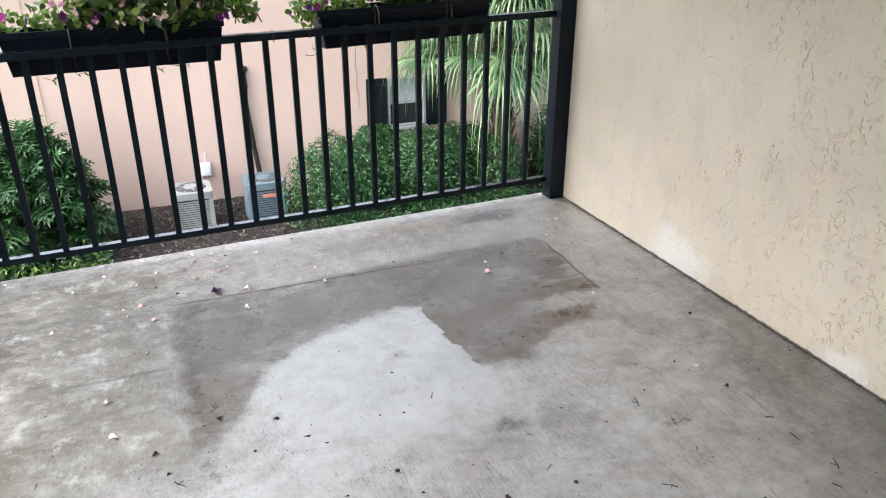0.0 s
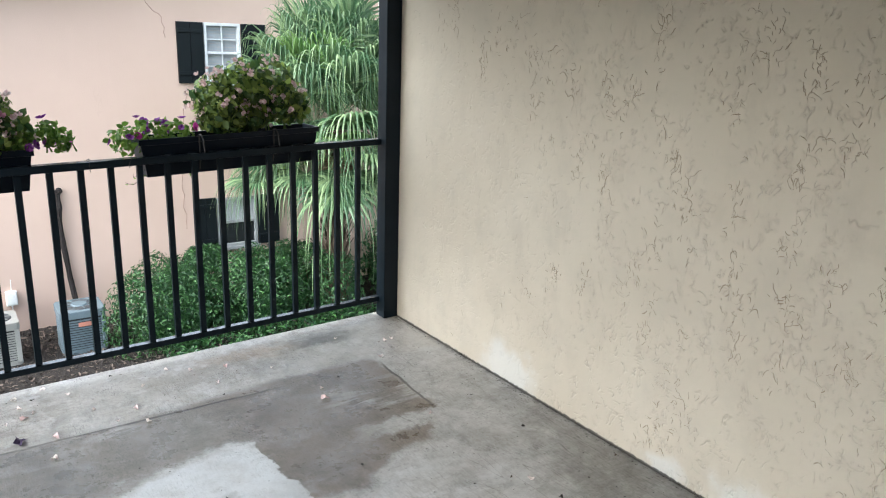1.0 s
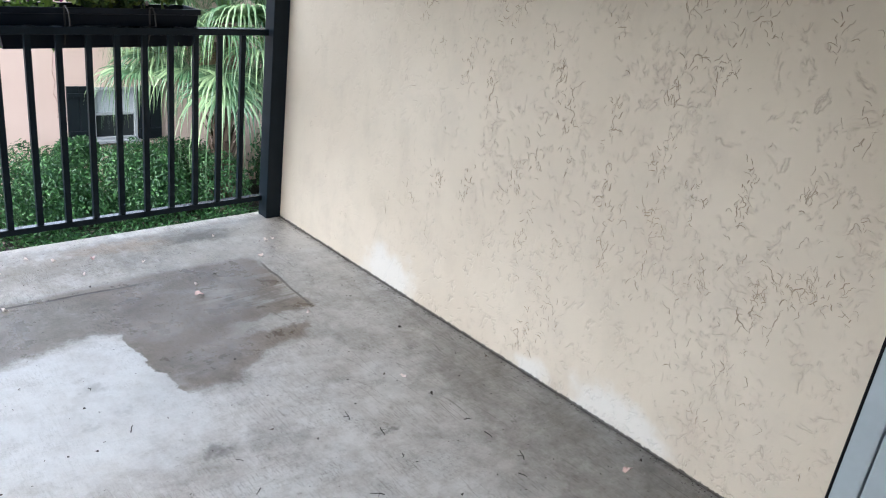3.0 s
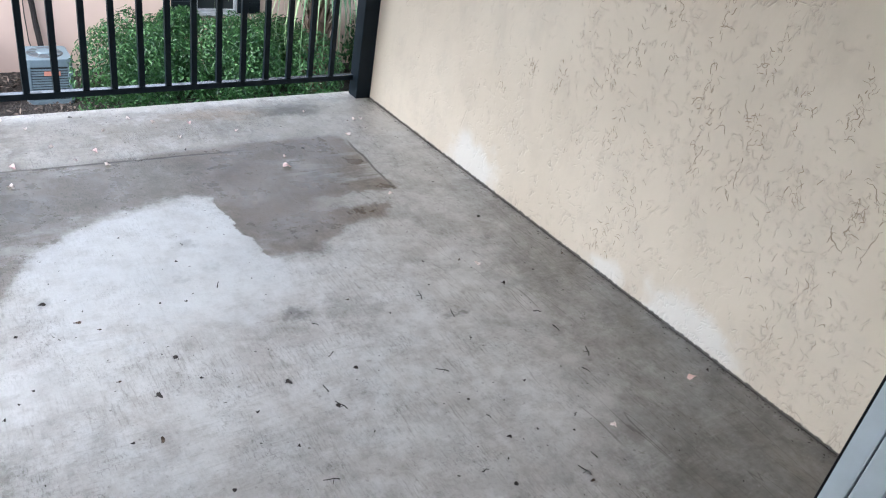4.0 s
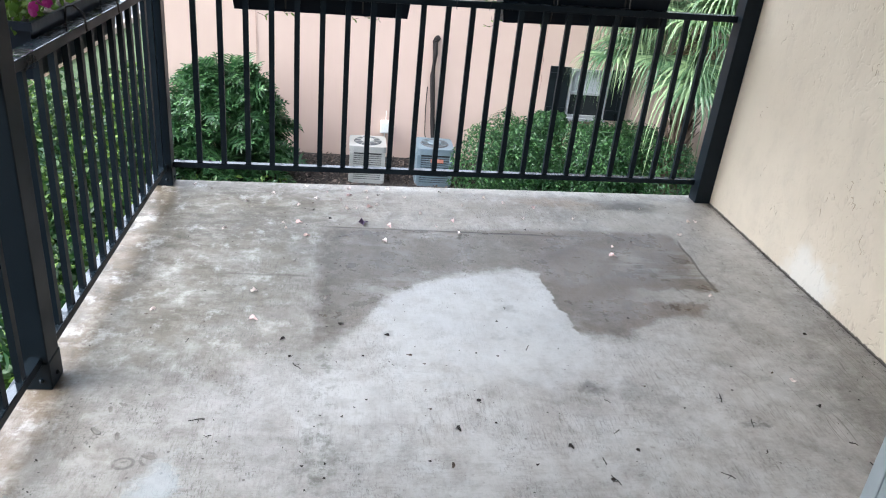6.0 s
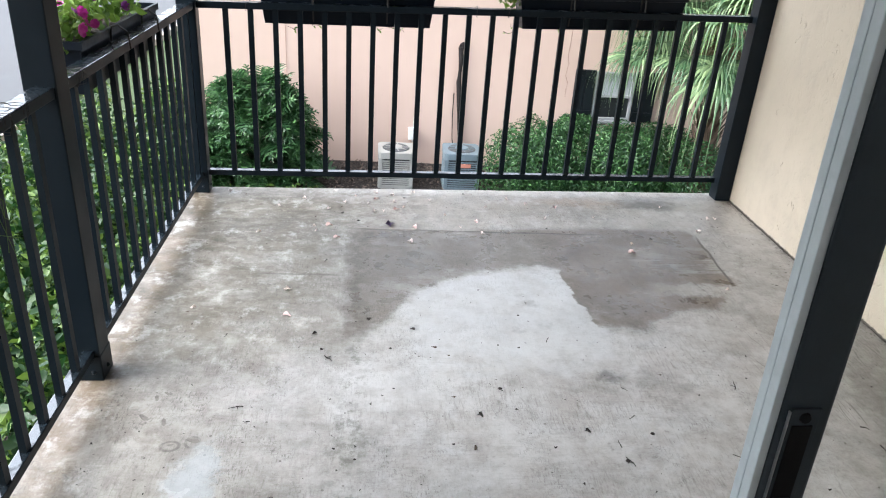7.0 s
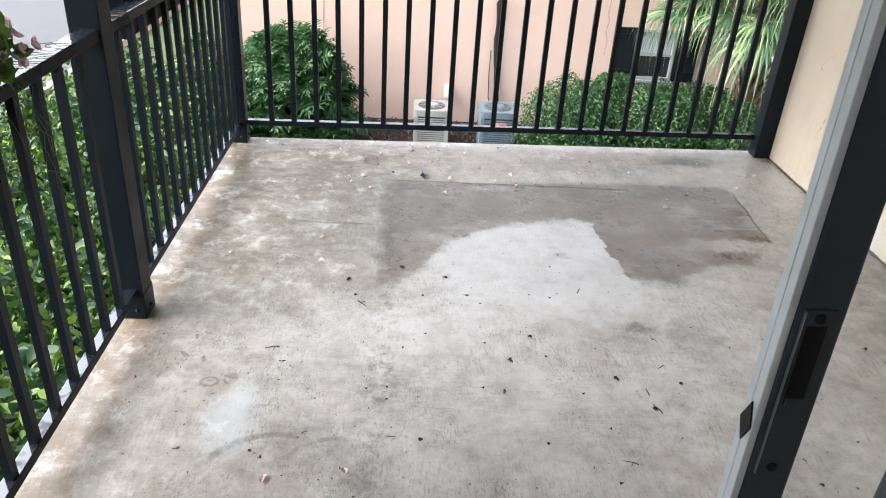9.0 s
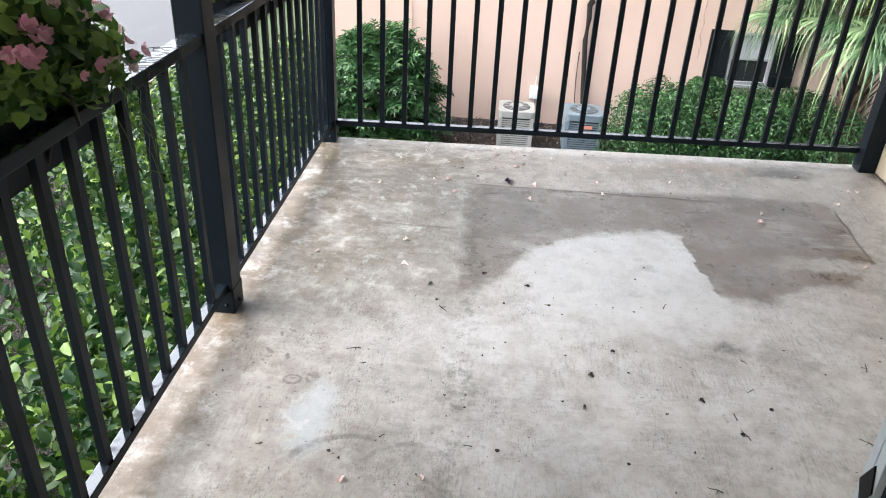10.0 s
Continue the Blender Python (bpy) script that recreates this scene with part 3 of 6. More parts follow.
CHIP = plain("flaked_concrete_chip", (0.23, 0.22, 0.20), 0.85)
LEAF_HEDGE = leaf_mat("hedge_leaf", (0.014, 0.055, 0.017), (0.095, 0.225, 0.062))
LEAF_SHRUB = leaf_mat("yellow_green_shrub_leaf", (0.014, 0.055, 0.013), (0.225, 0.360, 0.054), 0.5, 0.26, 3.6)
LEAF_PHILO = leaf_mat("dark_lobed_leaf", (0.020, 0.066, 0.022), (0.105, 0.225, 0.075), 0.4)
LEAF_PALM = leaf_mat("grey_green_palm_leaf", (0.065, 0.140, 0.065), (0.40, 0.53, 0.27), 0.36, 0.38)
LEAF_FRESH = leaf_mat("fresh_palm_leaf", (0.110, 0.230, 0.060), (0.36, 0.54, 0.17), 0.36, 0.40)
LEAF_DRY = leaf_mat("straw_palm_leaf", (0.20, 0.14, 0.075), (0.42, 0.32, 0.20), 0.7)
LEAF_BEGONIA = leaf_mat("begonia_leaf", (0.040, 0.095, 0.024), (0.42, 0.54, 0.120), 0.45, 0.35)
LEAF_DEEP = leaf_mat("deep_green_begonia_leaf", (0.045, 0.125, 0.035), (0.310, 0.490, 0.115), 0.45, 0.55)
LEAF_PETUNIA = leaf_mat("petunia_leaf", (0.10, 0.20, 0.03), (0.27, 0.42, 0.07), 0.5, 0.35)
BLOOM_PINK = leaf_mat("begonia_pink_petal", (0.74, 0.30, 0.46), (0.92, 0.70, 0.74), 0.5)
BLOOM_PALE = leaf_mat("begonia_pale_petal", (0.70, 0.46, 0.45), (0.95, 0.86, 0.82), 0.5)
BLOOM_PURPLE = leaf_mat("petunia_purple_petal", (0.14, 0.02, 0.20), (0.36, 0.08, 0.42), 0.5)
BLOOM_MAGENTA = leaf_mat("petunia_magenta_petal", (0.45, 0.02, 0.26), (0.66, 0.07, 0.42), 0.5)


# ---------------------------------------------------------------- mesh tools
def mesh_of(name, verts, faces, mat, smooth=False):
    me = bpy.data.meshes.new(name)
    me.from_pydata([tuple(v) for v in verts], [], [tuple(f) for f in faces])
    me.materials.append(mat)
    if smooth:
        me.polygons.foreach_set("use_smooth", [True] * len(me.polygons))
    me.update()
    return me


def bm_mesh(name, bm, mat, smooth=False):
    me = bpy.data.meshes.new(name)
    bm.to_mesh(me)
    bm.free()
    me.materials.append(mat)
    if smooth:
        me.polygons.foreach_set("use_smooth", [True] * len(me.polygons))
    return me


def child(ob, parent):
    ob.parent = parent
    ob.matrix_parent_inverse = parent.matrix_basis.inverted()
    return ob


def part(name, bm, mat, parent=None, label="", smooth=False):
    """One mesh object from a bmesh (or a ready mesh), under a thing or a part."""
    me = bm if isinstance(bm, bpy.types.Mesh) else bm_mesh(name, bm, mat, smooth)
    ob = new(name, me)
    if parent is not None:
        child(ob, parent)
    return tagged(ob, label)


def thing(name, at, label, category, group="", kind="", turn=0.0, tilt=0.0):
    ob = new(name)
    ob.empty_display_size = 0.1
    ob.matrix_basis = pose(*at, 0, tilt, turn)
    return tagged(ob, label, category, group, kind)


def add_box(bm, x0, x1, y0, y1, z0, z1, bevel=0.0, m=None):
    g = bmesh.ops.create_cube(bm, size=1.0)
    vs = g["verts"]
    for v in vs:
        v.co = Vector((x0 if v.co.x < 0 else x1, y0 if v.co.y < 0 else y1, z0 if v.co.z < 0 else z1))
    if bevel > 0:
        es = list({e for v in vs for e in v.link_edges})
        r = bmesh.ops.bevel(bm, geom=es, offset=bevel, segments=2, affect='EDGES', profile=0.6)
        vs = list({v for f in r["faces"] for v in f.verts} | {v for v in vs if v.is_valid})
    if m is not None:
        bmesh.ops.transform(bm, matrix=m, verts=vs)
    return vs


def box(x0, x1, y0, y1, z0, z1, bevel=0.0, m=None):
    bm = bmesh.new()
    add_box(bm, x0, x1, y0, y1, z0, z1, bevel, m)
    return bm


def prism(outline, z0, z1, bevel=0.0):
    """A flat slab over a plan outline (counter-clockwise)."""
    bm = bmesh.new()
    lo = [bm.verts.new((x, y, z0)) for x, y in outline]
    hi = [bm.verts.new((x, y, z1)) for x, y in outline]
    bm.faces.new(list(reversed(lo)))
    top = bm.faces.new(hi)
    n = len(outline)
    for i in range(n):
        bm.faces.new((lo[i], lo[(i + 1) % n], hi[(i + 1) % n], hi[i]))
    if bevel:
        bmesh.ops.bevel(bm, geom=list(top.edges), offset=bevel, segments=2, affect='EDGES')
    return bm


def tube(points, radius, sides=6, taper=1.0):
    """A bent rod through points."""
    bm = bmesh.new()
    rings = []
    n = len(points)
    for i, p in enumerate(points):
        a, b = Vector(points[max(0, i - 1)]), Vector(points[min(n - 1, i + 1)])
        q = (b - a).to_track_quat('Z', 'Y')
        r = radius * (1 + (taper - 1) * i / max(1, n - 1))
        rings.append([bm.verts.new(Vector(p) + q @ Vector((r * math.cos(k * math.tau / sides), r * math.sin(k * math.tau / sides), 0)))
                      for k in range(sides)])
    for a, b in zip(rings, rings[1:]):
        for k in range(sides):
            bm.faces.new((a[k], a[(k + 1) % sides], b[(k + 1) % sides], b[k]))
    bm.faces.new(list(reversed(rings[0])))
    bm.faces.new(rings[-1])
    return bm


rng = np.random.default_rng(7)


def leaf_cloud(points, outward, size, mat, name, spread=0.9, slim=0.5, fold=0.22, droop=0.25):
    """Many single leaves, each a folded blade of eight vertices, facing roughly outward."""
    p = np.asarray(points, float)
    n = len(p)
    out = np.asarray(outward, float) + rng.normal(0, spread, (n, 3))
    out /= np.linalg.norm(out, axis=1)[:, None] + 1e-9
    d = rng.normal(0, 1, (n, 3))
    d -= (d * out).sum(1)[:, None] * out
    d[:, 2] -= droop
    d /= np.linalg.norm(d, axis=1)[:, None] + 1e-9
    s = np.cross(out, d)
    s /= np.linalg.norm(s, axis=1)[:, None] + 1e-9
    ln = size * rng.uniform(0.6, 1.25, n)[:, None]
    w = ln * slim * 0.5
    lift = out * ln * fold
    v = np.stack([p, p + d * ln * 0.30 + s * w * 0.85 + lift * 0.5, p + d * ln * 0.32, p + d * ln * 0.30 - s * w * 0.85 + lift * 0.5,
                  p + d * ln * 0.68 + s * w * 0.75 + lift * 0.3, p + d * ln * 0.66 - lift * 0.1, p + d * ln * 0.68 - s * w * 0.75 + lift * 0.3,
                  p + d * ln - lift * 0.5], 1).reshape(-1, 3)
    faces = []
    for i in range(n):
        b = i * 8
        faces += [(b, b + 2, b + 1), (b, b + 3, b + 2), (b + 1, b + 2, b + 5, b + 4), (b + 2, b + 3, b + 6, b + 5), (b + 4, b + 5, b + 7), (b + 5, b + 6, b + 7)]
    return mesh_of(name, v, faces, mat, True)


def blob_points(centres, radii, n, shell=0.55):
    """Points in the outer shells of a heap of ellipsoids, and the way out of each."""
    c, r = np.asarray(centres, float), np.asarray(radii, float)
    k = rng.integers(0, len(c), n)
    u = rng.normal(0, 1, (n, 3))
    u /= np.linalg.norm(u, axis=1)[:, None]
    t = shell + (1 - shell) * rng.random(n) ** 0.6
    return c[k] + u * r[k] * t[:, None], u


# ---------------------------------------------------------------- the balcony
SKEW = 0.05          # the front runs a little out of square with the house wall
GROUND = -2.80


def front(x, y):
    """A line parallel to the slab's front edge that passes y beside the right-hand post."""
    return y + SKEW * (x + 0.09)


def setting():
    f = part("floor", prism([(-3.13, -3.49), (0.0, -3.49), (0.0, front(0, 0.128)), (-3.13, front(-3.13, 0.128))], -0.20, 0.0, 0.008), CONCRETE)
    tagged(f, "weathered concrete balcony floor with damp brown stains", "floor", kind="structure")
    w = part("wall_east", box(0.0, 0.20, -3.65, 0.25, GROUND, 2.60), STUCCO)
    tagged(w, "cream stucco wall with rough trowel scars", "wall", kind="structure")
    # ceiling out of view; its overhang is sized to hold back the sky
    bm = box(-3.78, 0.0, -3.49, 0.20, 2.42, 2.70)
    # unseen dropped edge along the street, added to darken the upper wall
    add_box(bm, -3.78, -3.66, -3.49, 0.20, 2.03, 2.42)
    # unseen dropped edge over the court, added for the same shade
    add_box(bm, -3.66, 0.0, 0.10, 0.20, 2.07, 2.42)
    c = part("ceiling", bm, CEILING)
    tagged(c, "dull grey painted balcony ceiling with unseen edges added for shade", "ceiling", kind="structure")
    # house wall with the door opening
    bm = bmesh.new()
    add_box(bm, -4.60, -2.74, -3.65, -3.49, GROUND, 2.70)
    add_box(bm, -0.58, 0.0, -3.65, -3.49, GROUND, 2.70)
    add_box(bm, -2.74, -0.58, -3.65, -3.49, 2.10, 2.70)
    add_box(bm, -2.74, -0.58, -3.65, -3.49, GROUND, -0.01)
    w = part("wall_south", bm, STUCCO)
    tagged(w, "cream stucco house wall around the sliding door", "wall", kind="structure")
    # the room behind the door
    tagged(part("room_floor", box(-4.60, 0.20, -7.6, -3.65, -0.20, -0.012), ROOM_FLOOR), "plain tiled room floor", "floor", kind="structure")
    tagged(part("room_ceiling", box(-4.60, 0.20, -7.6, -3.65, 2.45, 2.70), ROOM_PAINT), "plain white room ceiling", "ceiling", kind="structure")
    # unseen opening added in the west wall to let light onto the door
    bm = bmesh.new()
    add_box(bm, -4.75, -4.60, -7.6, -6.6, -0.2, 2.70)
    add_box(bm, -4.75, -4.60, -4.9, -3.49, -0.2, 2.70)
    add_box(bm, -4.75, -4.60, -6.6, -4.9, -0.2, 0.7)
    add_box(bm, -4.75, -4.60, -6.6, -4.9, 2.2, 2.70)
    tagged(part("wall_room_west", bm, ROOM_PAINT), "plain painted room wall with an unseen opening added for light", "wall", kind="structure")
    tagged(part("wall_room_east", box(0.20, 0.35, -7.6, -3.65, -0.2, 2.70), ROOM_PAINT), "plain painted room wall", "wall", kind="structure")
    tagged(part("wall_room_south", box(-4.75, 0.35, -7.75, -7.6, -0.2, 2.70), ROOM_PAINT), "plain painted room wall", "wall", kind="structure")


setting()


def trowel_scars():
    """Torn burrs that the trowel left in the stucco: low wandering ridges, in upright clusters."""
    r = np.random.default_rng(23)
    knots = [(-0.48, 1.70), (-0.73, 1.49), (-0.73, 1.82), (-1.08, 1.53), (-1.13, 1.34), (-1.35, 1.41), (-1.53, 1.42), (-1.41, 1.13), (-1.54, 1.06), (-1.64, 1.40),
             (-1.77, 1.62), (-1.93, 1.84), (-2.07, 1.46), (-2.19, 1.62), (-2.36, 1.52), (-2.35, 1.23), (-2.48, 1.31), (-2.59, 1.52), (-2.59, 1.71), (-2.71, 1.74),
             (-2.77, 1.50), (-1.88, 1.19), (-1.94, 1.04), (-2.14, 1.08), (-1.83, 0.89), (-1.74, 0.73), (-1.49, 0.66), (-1.30, 0.61), (-1.13, 0.49), (-1.84, 0.57),
             (-2.00, 0.58), (-2.22, 0.61), (-2.17, 0.85), (-2.37, 1.01), (-2.51, 0.92), (-2.66, 0.98), (-2.84, 1.04), (-2.39, 0.79), (-2.59, 0.67), (-2.04, 0.30),
             (-1.93, 0.16), (-2.38, 0.59), (-2.79, 0.66), (-2.90, 0.77)]
    clusters = [(y, z, r.uniform(0.014, 0.034), r.uniform(0.030, 0.075), int(r.integers(16, 34)), 1.0) for y, z in knots]
    clusters += [(r.uniform(-3.40, -0.9), r.uniform(0.08, 1.95), r.uniform(0.015, 0.04), r.uniform(0.03, 0.07), int(r.integers(4, 11)), 0.8) for _ in range(40)]
    clusters += [(r.uniform(-3.40, -2.3), r.uniform(0.10, 0.80), r.uniform(0.03, 0.06), r.uniform(0.04, 0.10), int(r.integers(10, 20)), 0.9) for _ in range(8)]
    clusters += [(r.uniform(-1.1, -0.15), r.uniform(0.15, 1.95), r.uniform(0.02, 0.04), r.uniform(0.04, 0.08), int(r.integers(2, 6)), 0.6) for _ in range(16)]
    clusters += [(r.uniform(-1.15, -0.30), r.uniform(1.40, 1.95), r.uniform(0.015, 0.035), r.uniform(0.04, 0.09), int(r.integers(7, 14)), 0.9) for _ in range(10)]
    v, f = [], []
    for cy, cz, sy, sz, n, bold in clusters:
        lean = r.normal(0, 0.35)
        for k in range(n):
            long = r.random() < 0.07
            u = r.normal(0, 1, 2)
            y, z = cy + u[0] * sy + lean * u[1] * sz * 0.5, cz + u[1] * sz
            a = math.pi / 2 + lean + r.normal(0, 0.75)
            steps = int(r.integers(7, 16)) if long else int(r.integers(2, 7))
            w0 = r.uniform(0.0008, 0.0023) * bold * (1.15 if long else 1.0)
            line = [(y, z, a)]
            for _ in range(steps):
                a += r.normal(0, 0.60)
                a += 0.12 * math.sin(2 * (math.pi / 2 - a))
                y, z = y + 0.0062 * math.cos(a), z + 0.0062 * math.sin(a)
                line.append((y, z, a))
            if min(q[1] for q in line) < 0.03:
                continue
            i = len(v)
            for j, (py, pz, pa) in enumerate(line):
                w = w0 * (0.35 + 0.65 * math.sin(math.pi * (j + 0.6) / (len(line) + 0.2))) * r.uniform(0.7, 1.3)
                dy, dz = -math.sin(pa) * w, math.cos(pa) * w
                v += [(0.0005, py - dy, pz - dz), (-0.0008 - 0.4 * w, py, pz), (0.0005, py + dy, pz + dz)]
            for j in range(len(line) - 1):
                b = i + 3 * j
                f += [(b, b + 1, b + 4, b + 3), (b + 1, b + 2, b + 5, b + 4)]
    ob = new("trowel_scars", mesh_of("trowel_scars", v, f, SCAR))
    child(ob, bpy.data.objects["wall_east"])
    tagged(ob, "brown torn burrs in the stucco", kind="stuff")


trowel_scars()


def rail_post(at, turn, label, shoe=True, w=0.092):
    p = thing("railing_post", at, label, "post", "railing posts", turn=turn)
    part("shaft", box(-w / 2, w / 2, -w / 2, w / 2, 0.0 if not shoe else 0.095, 2.42, 0.004, p.matrix_basis), PAINT, p)
    if shoe:
        h = w / 2 + 0.003
        shoe_box = part("shoe", box(-h, h, -h, h, 0.0, 0.10, 0.005, p.matrix_basis), PAINT, p)
        for sx, sy in ((1, 0), (0, -1)):
            b = bmesh.new()
            bmesh.ops.create_uvsphere(b, u_segments=8, v_segments=5, radius=0.008)
            bmesh.ops.transform(b, matrix=p.matrix_basis @ Matrix.Translation((sx * h + (0.02 if sy else 0), sy * h, 0.035)), verts=b.verts)
            part("bolt", b, PAINT, shoe_box)
    return p


TURN = math.degrees(math.atan(SKEW))
rail_post((-0.047, 0.046, 0), 0.0, "square black steel post against the stucco wall", False)
rail_post((-3.066, front(-3.06, 0.075), 0), TURN, "square black steel corner post with a bolted shoe")
rail_post((-3.066, -1.803, 0), 0.0, "square black steel post with a bolted shoe")


def railing(p0, p1, tops, xs, label):
    """A run of railing from p0 to p1 in plan: tops are the rail's heights at both ends, xs the balusters' distances from p0."""
    a, b = Vector((*p0, 0)), Vector((*p1, 0))
    length = (b - a).length
    turn = math.degrees(math.atan2(b.y - a.y, b.x - a.x))
    r = thing("railing", (*p0, 0.0), label, "railing", "balcony railings", turn=turn)
    m = r.matrix_basis.copy()
    rise = (tops[1] - tops[0]) / length

    def bar(name, w, z_top, h, slope, bevel):
        bm = box(0, length, -w / 2, w / 2, z_top - h, z_top, bevel)
        for v in bm.verts:
            v.co.z += slope * v.co.x
        bmesh.ops.transform(bm, matrix=m, verts=bm.verts)
        part(name, bm, WET_PAINT, r)

    bar("top_rail", 0.056, tops[0], 0.034, rise, 0.004)
    bar("bottom_rail", 0.036, 0.122, 0.030, 0.0, 0.003)
    me = bm_mesh("baluster", box(-0.0135, 0.0135, -0.0100, 0.0100, 0, 1, 0.0), PAINT)
    for x in xs:
        ob = new("baluster", me)
        ob.parent = r
        ob.location = (x, 0, 0.118)
        ob.scale = (1, 1, tops[0] + rise * x - 0.030 - 0.118)
    return r


FX0, FX1 = -3.02, -0.092
railing((FX0, front(FX0, 0.078)), (FX1, front(FX1, 0.078)), (1.003, 1.056), [0.136 + 0.12648 * i - 0.088 * (i / 21) * (1 - i / 21) - 0.055 * (i / 21) ** 2 * (1 - i / 21) for i in range(22)],
        "wet black steel balcony railing with square balusters")
railing((-3.055, -1.762), (-3.055, front(-3.06, 0.03)), (1.000, 1.000), [0.115 + 0.1240 * i for i in range(13)],
        "wet black steel balcony railing with square balusters")
railing((-3.055, -3.49), (-3.055, -1.848), (0.998, 1.000), [0.160 + 0.1245 * i for i in range(12)],
        "wet black steel balcony railing with square balusters")


# ---------------------------------------------------------------- sliding door
def door_panel(x0, x1, y0, y1, name, label):
    d = thing(name, (x0, y0, 0.0), label, "sliding door", kind="")
    st = 0.046
    z0, z1 = 0.02, 2.06
    part("stile", box(x0 + 0.006, x0 + st, y0, y1, z0, z1, 0.003), DOOR_DARK, d)
    part("stile", box(x1 - st, x1, y0, y1, z0, z1, 0.003), DOOR_DARK, d)
    part("top_rail", box(x0 + st, x1 - st, y0, y1, z1 - 0.06, z1, 0.003), DOOR_DARK, d)
    part("bottom_rail", box(x0 + st, x1 - st, y0, y1, z0, z0 + 0.09, 0.003), DOOR_DARK, d)
    ym = (y0 + y1) / 2
    g = part("glass_pane", box(x0 + st - 0.004, x1 - st + 0.004, ym - 0.003, ym + 0.003, z0 + 0.085, z1 - 0.055), GLASS, d)
    g.visible_shadow = False
    return d


def sliding_door():
    x0, y0, y1 = -1.820, -3.578, -3.5525
    d = door_panel(x0, -0.90, y0, y1, "sliding_door", "open charcoal sliding glass door with a recessed pull")
    part("weather_strip", box(x0 - 0.001, x0 + 0.006, y0 + 0.002, y0 + 0.0135, 0.02, 2.06, 0.001), DOOR_PALE, d, "pale grey edge strip")
    part("weather_strip", box(x0 - 0.001, x0 + 0.006, y0 + 0.0143, y1 - 0.001, 0.02, 2.06, 0.001), DOOR_PALE, d, "pale grey edge strip")
    part("gasket", box(x0 + 0.001, x0 + 0.008, y1 - 0.001, y1 + 0.0008, 0.02, 2.06, 0.001), DOOR_BLACK, d, "black rubber gasket")
    # recessed pull on the inner face
    px = x0 + 0.0125
    p = part("pull_plate", box(px, px + 0.024, y0 - 0.0022, y0, 1.056, 1.230, 0.001), DOOR_DARK, d)
    part("pull_recess", box(px + 0.003, px + 0.0195, y0 - 0.0032, y0 - 0.0018, 1.137, 1.215, 0.0005), DOOR_BLACK, p, "black finger recess")
    part("pull_lip", box(px + 0.004, px + 0.0185, y0 - 0.0050, y0 - 0.0028, 1.137, 1.144, 0.001), DOOR_DARK, p)
    part("plate_edge", box(px - 0.0013, px - 0.0006, y0 - 0.003, y0, 1.058, 1.228), STEEL, p, "bright metal edge")
    for z in (1.222, 1.066):
        b = bmesh.new()
        bmesh.ops.create_cone(b, cap_ends=True, segments=10, radius1=0.005, radius2=0.004, depth=0.002,
                              matrix=Matrix.Translation((px + 0.012, y0 - 0.003, z)) @ Matrix.Rotation(radians(90), 4, 'X'))
        part("screw", b, DOOR_BLACK, p)
    # latch mouth in the edge strip
    b = bmesh.new()
    pts = [(1.129, 0.010), (1.106, 0.002), (1.085, 0.012), (1.104, 0.022)]
    lo = [b.verts.new((x0 - 0.0015, y0 + y, z)) for z, y in pts]
    hi = [b.verts.new((x0 - 0.0030, y0 + y, z)) for z, y in pts]
    b.faces.new(hi), b.faces.new(list(reversed(lo)))
    for i in range(4):
        b.faces.new((lo[i], lo[(i + 1) % 4], hi[(i + 1) % 4], hi[i]))
    bmesh.ops.recalc_face_normals(b, faces=b.faces)
    part("latch_mouth", b, DOOR_BLACK, d, "black latch opening")
    # the loose panel hangs a little out of plumb on its rollers
    d.matrix_basis = Matrix.Translation((x0 - 0.005, y0, 1.2)) @ Matrix.Rotation(radians(-1.3), 4, 'Y') @ Matrix.Translation((0, 0, -1.2))
    door_panel(-1.638, -0.60, -3.540, -3.512, "fixed_door_panel", "fixed charcoal glass door panel behind the sliding one")
    # outer frame and track
    f = thing("door_frame", (-2.74, -3.55, 0), "charcoal aluminium door frame with a floor track", "door frame", kind="structure")
    part("jamb", box(-2.74, -2.70, -3.62, -3.50, 0.0, 2.10, 0.003), DOOR_DARK, f)
    part("jamb", box(-0.598, -0.58, -3.62, -3.50, 0.0, 2.10, 0.003), DOOR_DARK, f)
    part("head", box(-2.70, -0.60, -3.62, -3.50, 2.065, 2.10, 0.003), DOOR_DARK, f)
    part("track", box(-2.70, -0.60, -3.62, -3.50, -0.01, 0.018, 0.003), DOOR_DARK, f)


sliding_door()


